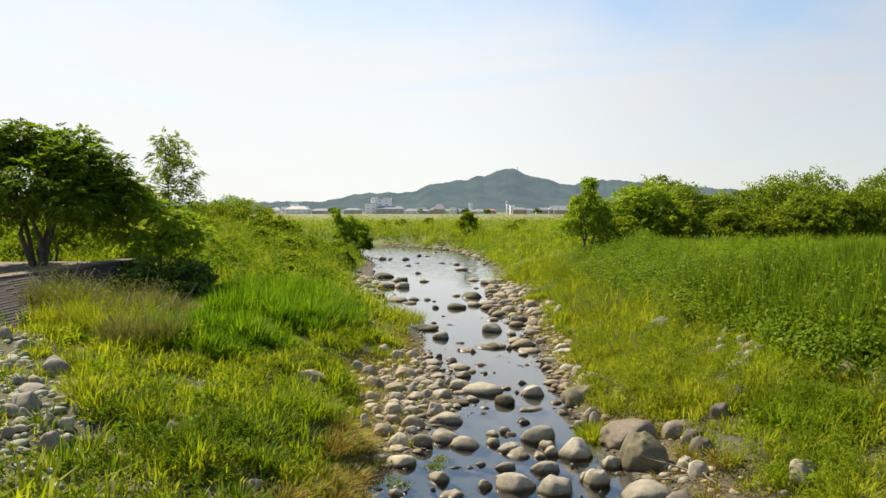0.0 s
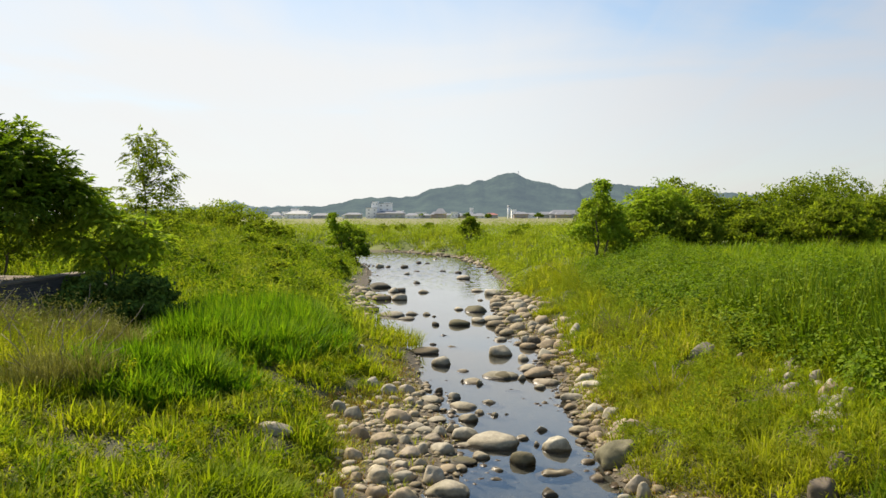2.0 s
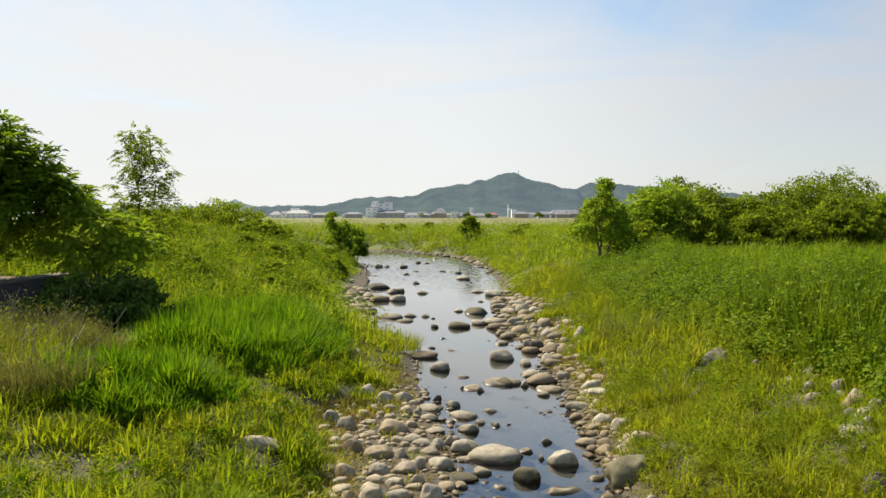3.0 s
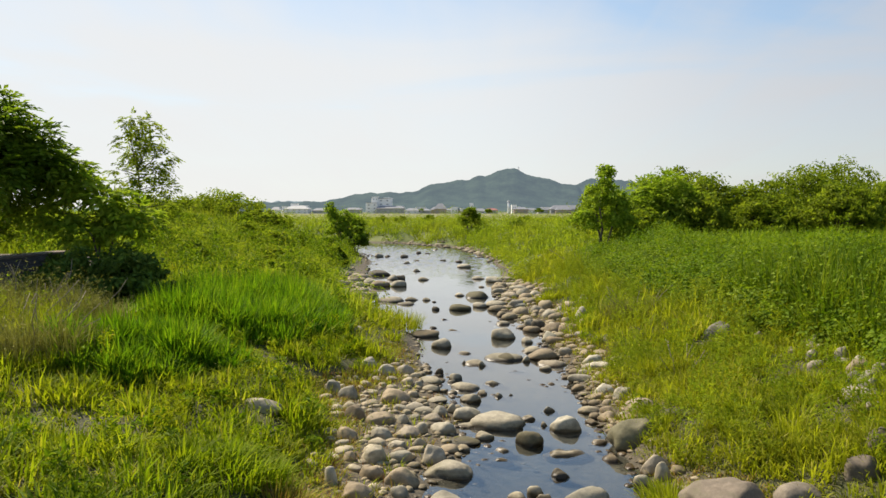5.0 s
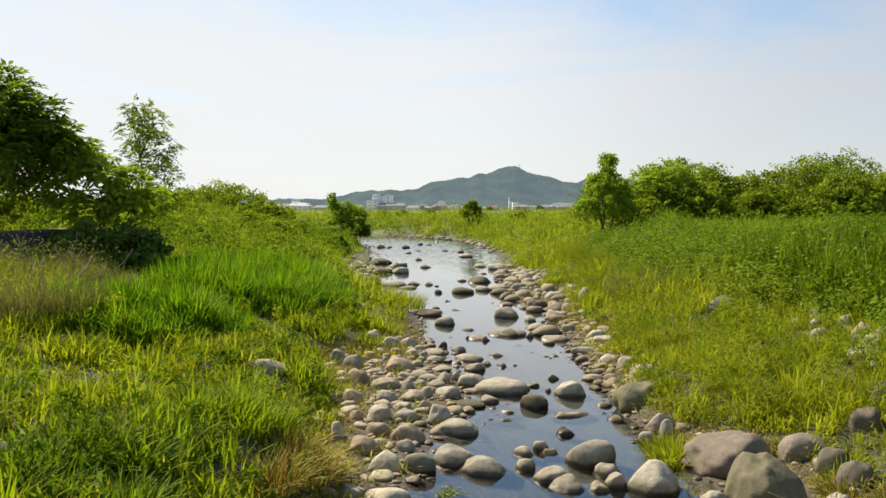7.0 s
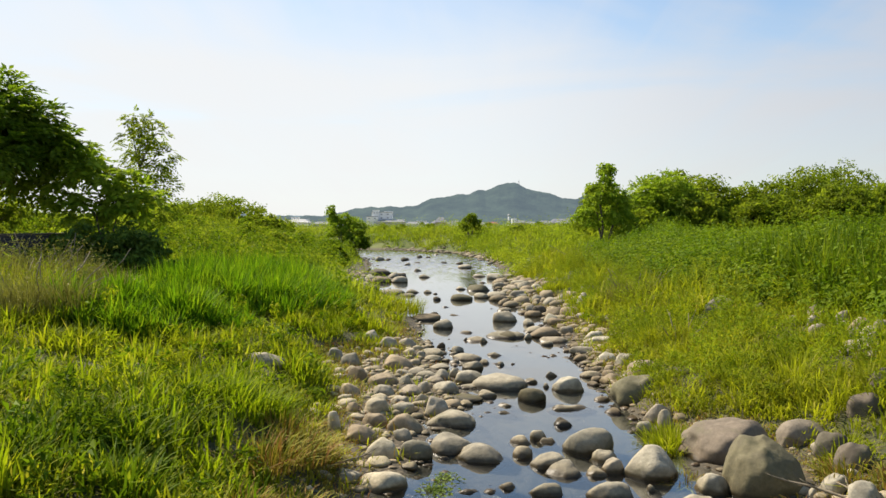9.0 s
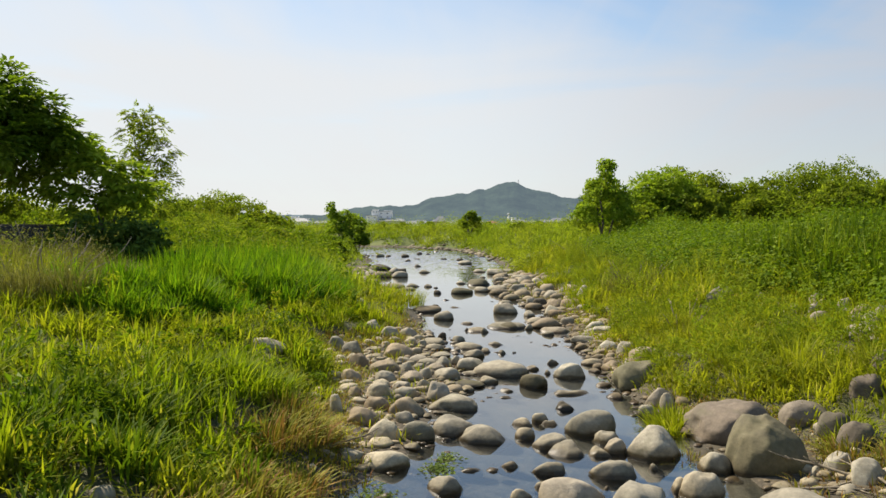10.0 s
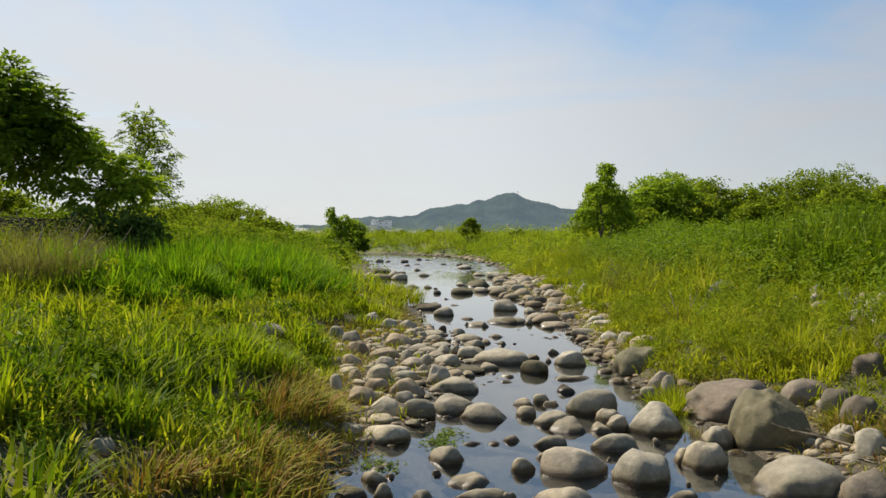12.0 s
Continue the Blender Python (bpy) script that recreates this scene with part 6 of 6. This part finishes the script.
stone(1.71, 15.48, 0.48, 0.09, 0.69)
stone(1.55, 15.14, 0.21, 0.07, 0.73)
stone(0.95, 15.99, 0.58, 0.09, 0.80, "olive")
stone(0.60, 15.45, 0.19, 0.08, 0.78)
stone(1.10, 15.08, 0.25, 0.01, 0.47)
stone(2.30, 15.42, 0.32, 0.14, 0.87)
stone(2.34, 14.91, 0.42, 0.09, 0.79)
stone(2.04, 14.66, 0.16, 0.06, 0.74)
stone(2.56, 23.51, 0.37, 0.15, 0.72)
stone(2.21, 19.11, 0.23, 0.10, 0.86, "pale")
stone(-0.33, 23.54, 0.18, 0.04, 0.77)
stone(1.12, 27.41, 0.20, 0.05, 0.84)
stone(1.19, 42.63, 0.33, 0.07, 0.74, "dark")
stone(2.51, 33.47, 0.23, 0.04, 0.71)
stone(2.85, 34.05, 0.23, 0.10, 0.79)
stone(3.05, 31.93, 0.39, 0.10, 0.85)
stone(2.05, 39.21, 0.32, 0.10, 0.70)
stone(2.46, 37.36, 0.31, 0.09, 0.85)
stone(-1.15, 45.79, 0.32, 0.09, 0.88, "dark")
stone(-0.75, 50.11, 0.35, 0.10, 0.85)
stone(-1.51, 39.91, 0.33, 0.06, 0.85, "dark")
# stones on the gravel patches and in the bank grass
stone(-1.80, 11.25, 0.42, 0.10, 0.5, "pale")
stone(4.90, 13.52, 0.18, 0.14, 0.75)
stone(4.48, 12.93, 0.17, 0.14, 0.75)
stone(4.73, 12.71, 0.18, 0.17, 0.75)
stone(4.25, 11.57, 0.17, 0.14, 0.75)
stone(4.24, 11.21, 0.21, 0.15, 0.75)
stone(4.55, 11.64, 0.17, 0.15, 0.75)
stone(4.73, 12.33, 0.19, 0.13, 0.75)
stone(4.09, 14.94, 0.46, 0.19, 0.75, "grey")
stone(4.42, 14.29, 0.23, 0.17, 0.75, "grey")
stone(3.58, 9.93, 0.30, 0.16, 0.75, "violet grey")
stone(4.96, 10.11, 0.22, 0.15, 0.75, "grey")
stone(5.09, 9.75, 0.15, 0.16, 0.75, "pale")
stone(4.29, 10.29, 0.14, 0.14, 0.75, "grey")
stone(4.82, 13.47, 0.28, 0.14, 0.75)
stone(4.56, 12.04, 0.25, 0.17, 0.75, "brown")
stone(4.10, 11.19, 0.23, 0.12, 0.75)
stone(-1.20, 13.20, 0.30, 0.16, 0.7, "grey")
stone(-4.47, 9.67, 0.37, 0.22)
stone(-5.42, 10.72, 0.34, 0.12)
stone(-5.84, 10.94, 0.22, 0.14)
stone(-4.67, 9.19, 0.25, 0.08)
stone(-4.36, 8.91, 0.33, 0.07)
stone(-3.99, 8.20, 0.32, 0.16)
stone(-4.01, 7.95, 0.19, 0.10)
stone(-3.87, 7.96, 0.14, 0.09)
stone(-3.59, 7.88, 0.15, 0.10)
stone(-3.43, 7.88, 0.15, 0.10)
stone(-3.39, 8.22, 0.07, 0.06)
stone(-3.25, 7.93, 0.06, 0.04)
stone(-3.30, 7.40, 0.26, 0.17)
stone(-3.15, 7.68, 0.14, 0.07)
stone(-4.32, 9.49, 0.16, 0.05)
stone(-4.12, 9.35, 0.42, 0.05)
stone(-3.52, 8.23, 0.11, 0.07)
stone(-3.94, 9.63, 0.22, 0.08)
stone(-3.79, 7.78, 0.15, 0.06)
stone(-3.81, 8.24, 0.09, 0.04)
stone(-3.48, 7.26, 0.14, 0.04)
stone(-2.63, 7.79, 0.07, 0.05)
stone(-2.52, 8.06, 0.16, 0.11)
stone(-4.49, 12.95, 0.34, 0.10)
stone(-4.51, 9.25, 0.22, 0.09)
stone(-3.78, 8.44, 0.16, 0.05)
stone(-3.65, 8.60, 0.07, 0.05)
stone(-3.58, 7.72, 0.12, 0.05)
stone(-3.75, 7.50, 0.12, 0.08)
stone(-5.00, 9.59, 0.15, 0.06)
stone(-4.98, 9.90, 0.23, 0.08)
stone(3.40, 7.93, 0.30, 0.21)
stone(4.94, 10.02, 0.30, 0.14)
stone(5.02, 9.53, 0.23, 0.15)
stone(4.21, 10.12, 0.14, 0.06)
stone(4.38, 12.63, 0.19, 0.08)
stone(4.09, 11.08, 0.45, 0.10)
stone(4.33, 11.47, 0.19, 0.14)
stone(4.69, 12.55, 0.19, 0.06)
stone(3.26, 11.28, 0.08, 0.06)
stone(4.81, 13.31, 0.20, 0.08)
stone(4.02, 10.72, 0.28, 0.05)
stone(5.19, 10.40, 0.12, 0.06)

# smaller cobbles strewn over the shingle
def cobbles(name, label, n, x0, x1, y0, y1, keep, smin, smax, seed, level=2, apart=False, tone=(0.82, 0.77, 0.68)):
    x, y = scatter(n, x0, x1, y0, y1, keep)
    r = np.random.default_rng(seed)
    size = smin * (smax / smin) ** (r.uniform(0, 1, len(x)) ** 1.8)
    if apart:   # clear of the larger stones and of one another, big ones first
        taken = [(o.location.x, o.location.y, o.scale.x) for o in scene.objects if o.name.startswith(("stone", "boulder"))]
        ok = []
        for i in np.argsort(-size):
            if all((x[i] - a) ** 2 + (y[i] - b) ** 2 > (c * 0.85 + size[i] * 0.8) ** 2 for a, b, c in taken):
                taken.append((x[i], y[i], size[i])); ok.append(i)
        x, y, size = x[ok], y[ok], size[ok]
    shapes = []
    for me in stone_meshes(6, level, 300 + seed):
        v = np.empty(len(me.vertices) * 3); me.vertices.foreach_get("co", v)
        f = np.array([p.vertices[:] for p in me.polygons])
        shapes.append((v.reshape(-1, 3), f)); bpy.data.meshes.remove(me)
    z = gz(x, y)
    V, Fc, at = [], [], 0
    for i in range(len(x)):
        v, f = shapes[i % 6]
        s, a = size[i], r.uniform(0, 6.283)
        q = v * np.array((s * r.uniform(0.8, 1.2), s * r.uniform(0.7, 1.0), s * r.uniform(0.4, 0.7)))
        q = np.stack([q[:, 0] * math.cos(a) - q[:, 1] * math.sin(a), q[:, 0] * math.sin(a) + q[:, 1] * math.cos(a), q[:, 2]], 1) + np.array((x[i], y[i], max(z[i], -0.02) + s * 0.08))
        V.append(q); Fc.append(f + at); at += len(v)
    stuff(name, mesh_of(name, np.concatenate(V), np.concatenate(Fc), M_COBBLE, True), label, "stones").color = (*tone, 1)


M_COBBLE = M_STONE.copy()
for node in list(M_COBBLE.node_tree.nodes):
    if node.type == "OBJECT_INFO":
        g = M_COBBLE.node_tree.nodes.new("ShaderNodeNewGeometry")
        for link in list(node.outputs["Random"].links):
            M_COBBLE.node_tree.links.new(g.outputs["Random Per Island"], link.to_socket)


def shingle(x, y):
    e, m, s = from_water(x, y)
    return np.where((e > -0.25) & (e < m + 0.15), 0.9, np.where((e < 0) & (e > -0.7), 0.05, 0))


bare = lambda x, y: np.where((from_water(x, y)[0] > -0.12) & (from_water(x, y)[0] < from_water(x, y)[1] + 0.05), 1.0, 0)
cobbles("cobbles", "middling stones packed on the near shingle", 700, -1.7, 0.2, 9.4, 15.5, bare, 0.035, 0.1, 10, 3, True, (1.0, 0.95, 0.85))
cobbles("cobbles", "middling stones packed below the low bank", 700, 1.6, 3.0, 10.5, 17.0, bare, 0.04, 0.12, 11, 3, True, (0.72, 0.64, 0.54))
cobbles("cobbles", "rounded stones crowded on the upper shingle", 560, 1.0, 3.5, 16.0, 28.5, bare, 0.07, 0.24, 12, 2, True, (0.74, 0.67, 0.57))
cobbles("cobbles", "rounded stones heaped on the inner shore", 420, -4.2, -1.4, 22.0, 31.0, bare, 0.09, 0.3, 13, 2, True)
cobbles("cobbles", "grey and beige cobbles strewn on the shingle", 6500, -2.5, 3.5, 7, 24, shingle, 0.016, 0.06, 1, tone=(0.95, 0.89, 0.79))
cobbles("cobbles", "grey cobbles in the stream bed downstream", 3000, -3.6, 3.6, -9, 7.0, lambda x, y: np.where(from_water(x, y)[0] < from_water(x, y)[1] + 0.1, 0.5, 0), 0.05, 0.2, 7, 2)
cobbles("cobbles", "pale cobbles along the upper stream edges", 800, -8, 4, 24, 48, shingle, 0.05, 0.13, 2, 1)
cobbles("cobbles", "pale stones lining the far shore of the bend", 9000, -17, 4, 40, 68, lambda x, y: np.where((from_water(x, y)[2] > 0) & (from_water(x, y)[0] > -0.35) & (from_water(x, y)[0] < from_water(x, y)[1] + 0.2), 0.8, 0), 0.07, 0.26, 9, 1)
cobbles("cobbles", "pale grey cobbles on the left gravel patch", 2600, -7.4, -2.6, 6.6, 12.0, lambda x, y: np.where(left_gravel(x, y) < 1.05, 0.9, 0), 0.025, 0.095, 3, 2, True, (0.85, 0.93, 0.88))
cobbles("cobbles", "pale stones lined along the back of the terrace", 160, -13, -7.2, 18.6, 19.8, lambda x, y: 0.9 + 0 * x, 0.07, 0.17, 5, 1)
cobbles("cobbles", "half-buried stones along the foot of the left bank", 30, -4.2, -0.6, 7.1, 8.3, lambda x, y: np.where(beyond(x, y)[0] > 0, 0.8, 0), 0.03, 0.08, 6, 2, False, (0.5, 0.48, 0.42))
cobbles("cobbles", "pale stones on the right gravel patch", 150, 3.0, 6.2, 9.0, 15.0, lambda x, y: np.where(right_gravel(x, y) < 1, 0.8, 0), 0.03, 0.09, 4)


# ---- small finds at the water's edge ----
def water_weed(x, y, w, n):
    q = np.stack([x + rng.normal(0, w * 0.4, n), y + rng.normal(0, w * 0.5, n), rng.uniform(0.004, 0.018, n)], 1)
    stuff("water_weed", leaf_mesh("water_weed", q, 0.035, M_WATERWEED, 0.8, 0.5), "bright green water weed floating by the stones", "water weed")


water_weed(-0.05, 8.95, 0.14, 150)
water_weed(-0.42, 8.45, 0.16, 110)
water_weed(0.02, 9.2, 0.1, 90)


def driftwood(x, y, z, length, turn, seed):
    root = new("driftwood"); root.location = (x, y, z)
    tagged(root, "thin dead branch washed up among the stones", "branch", "driftwood")
    r = random.Random(seed)
    bm = bmesh.new()
    a = Vector((math.cos(turn), math.sin(turn), 0.12)) * length
    limb(bm, (0, 0, 0), tuple(a), 0.011, 0.004, 0.5, seed)
    part("stem", bm, M_STICK, root)
    for k in (0.35, 0.6, 0.8):
        bm = bmesh.new()
        t = turn + r.choice((-1, 1)) * r.uniform(0.4, 0.9)
        p = a * k
        limb(bm, tuple(p), (p.x + math.cos(t) * length * 0.3, p.y + math.sin(t) * length * 0.3, p.z + r.uniform(0, 0.08)), 0.006, 0.002, 0.3, seed + 3)
        part("twig", bm, M_STICK, root)


for i, (dx, dy, dl, dt) in enumerate(((2.35, 8.45, 0.5, 0.3), (2.55, 8.55, 0.45, 2.6), (2.2, 8.5, 0.4, -0.4), (2.7, 8.2, 0.5, 1.9), (2.85, 8.6, 0.4, 0.8), (-0.85, 9.0, 0.4, 0.6), (-0.7, 9.3, 0.35, 2.2), (-4.0, 11.2, 0.7, 2.4), (-4.2, 11.5, 0.6, 0.9), (-3.6, 11.9, 0.55, 1.6))):
    driftwood(dx, dy, max(0.02, float(gz(np.array([dx]), np.array([dy]))[0])) + 0.02, dl, dt, 40 + i)
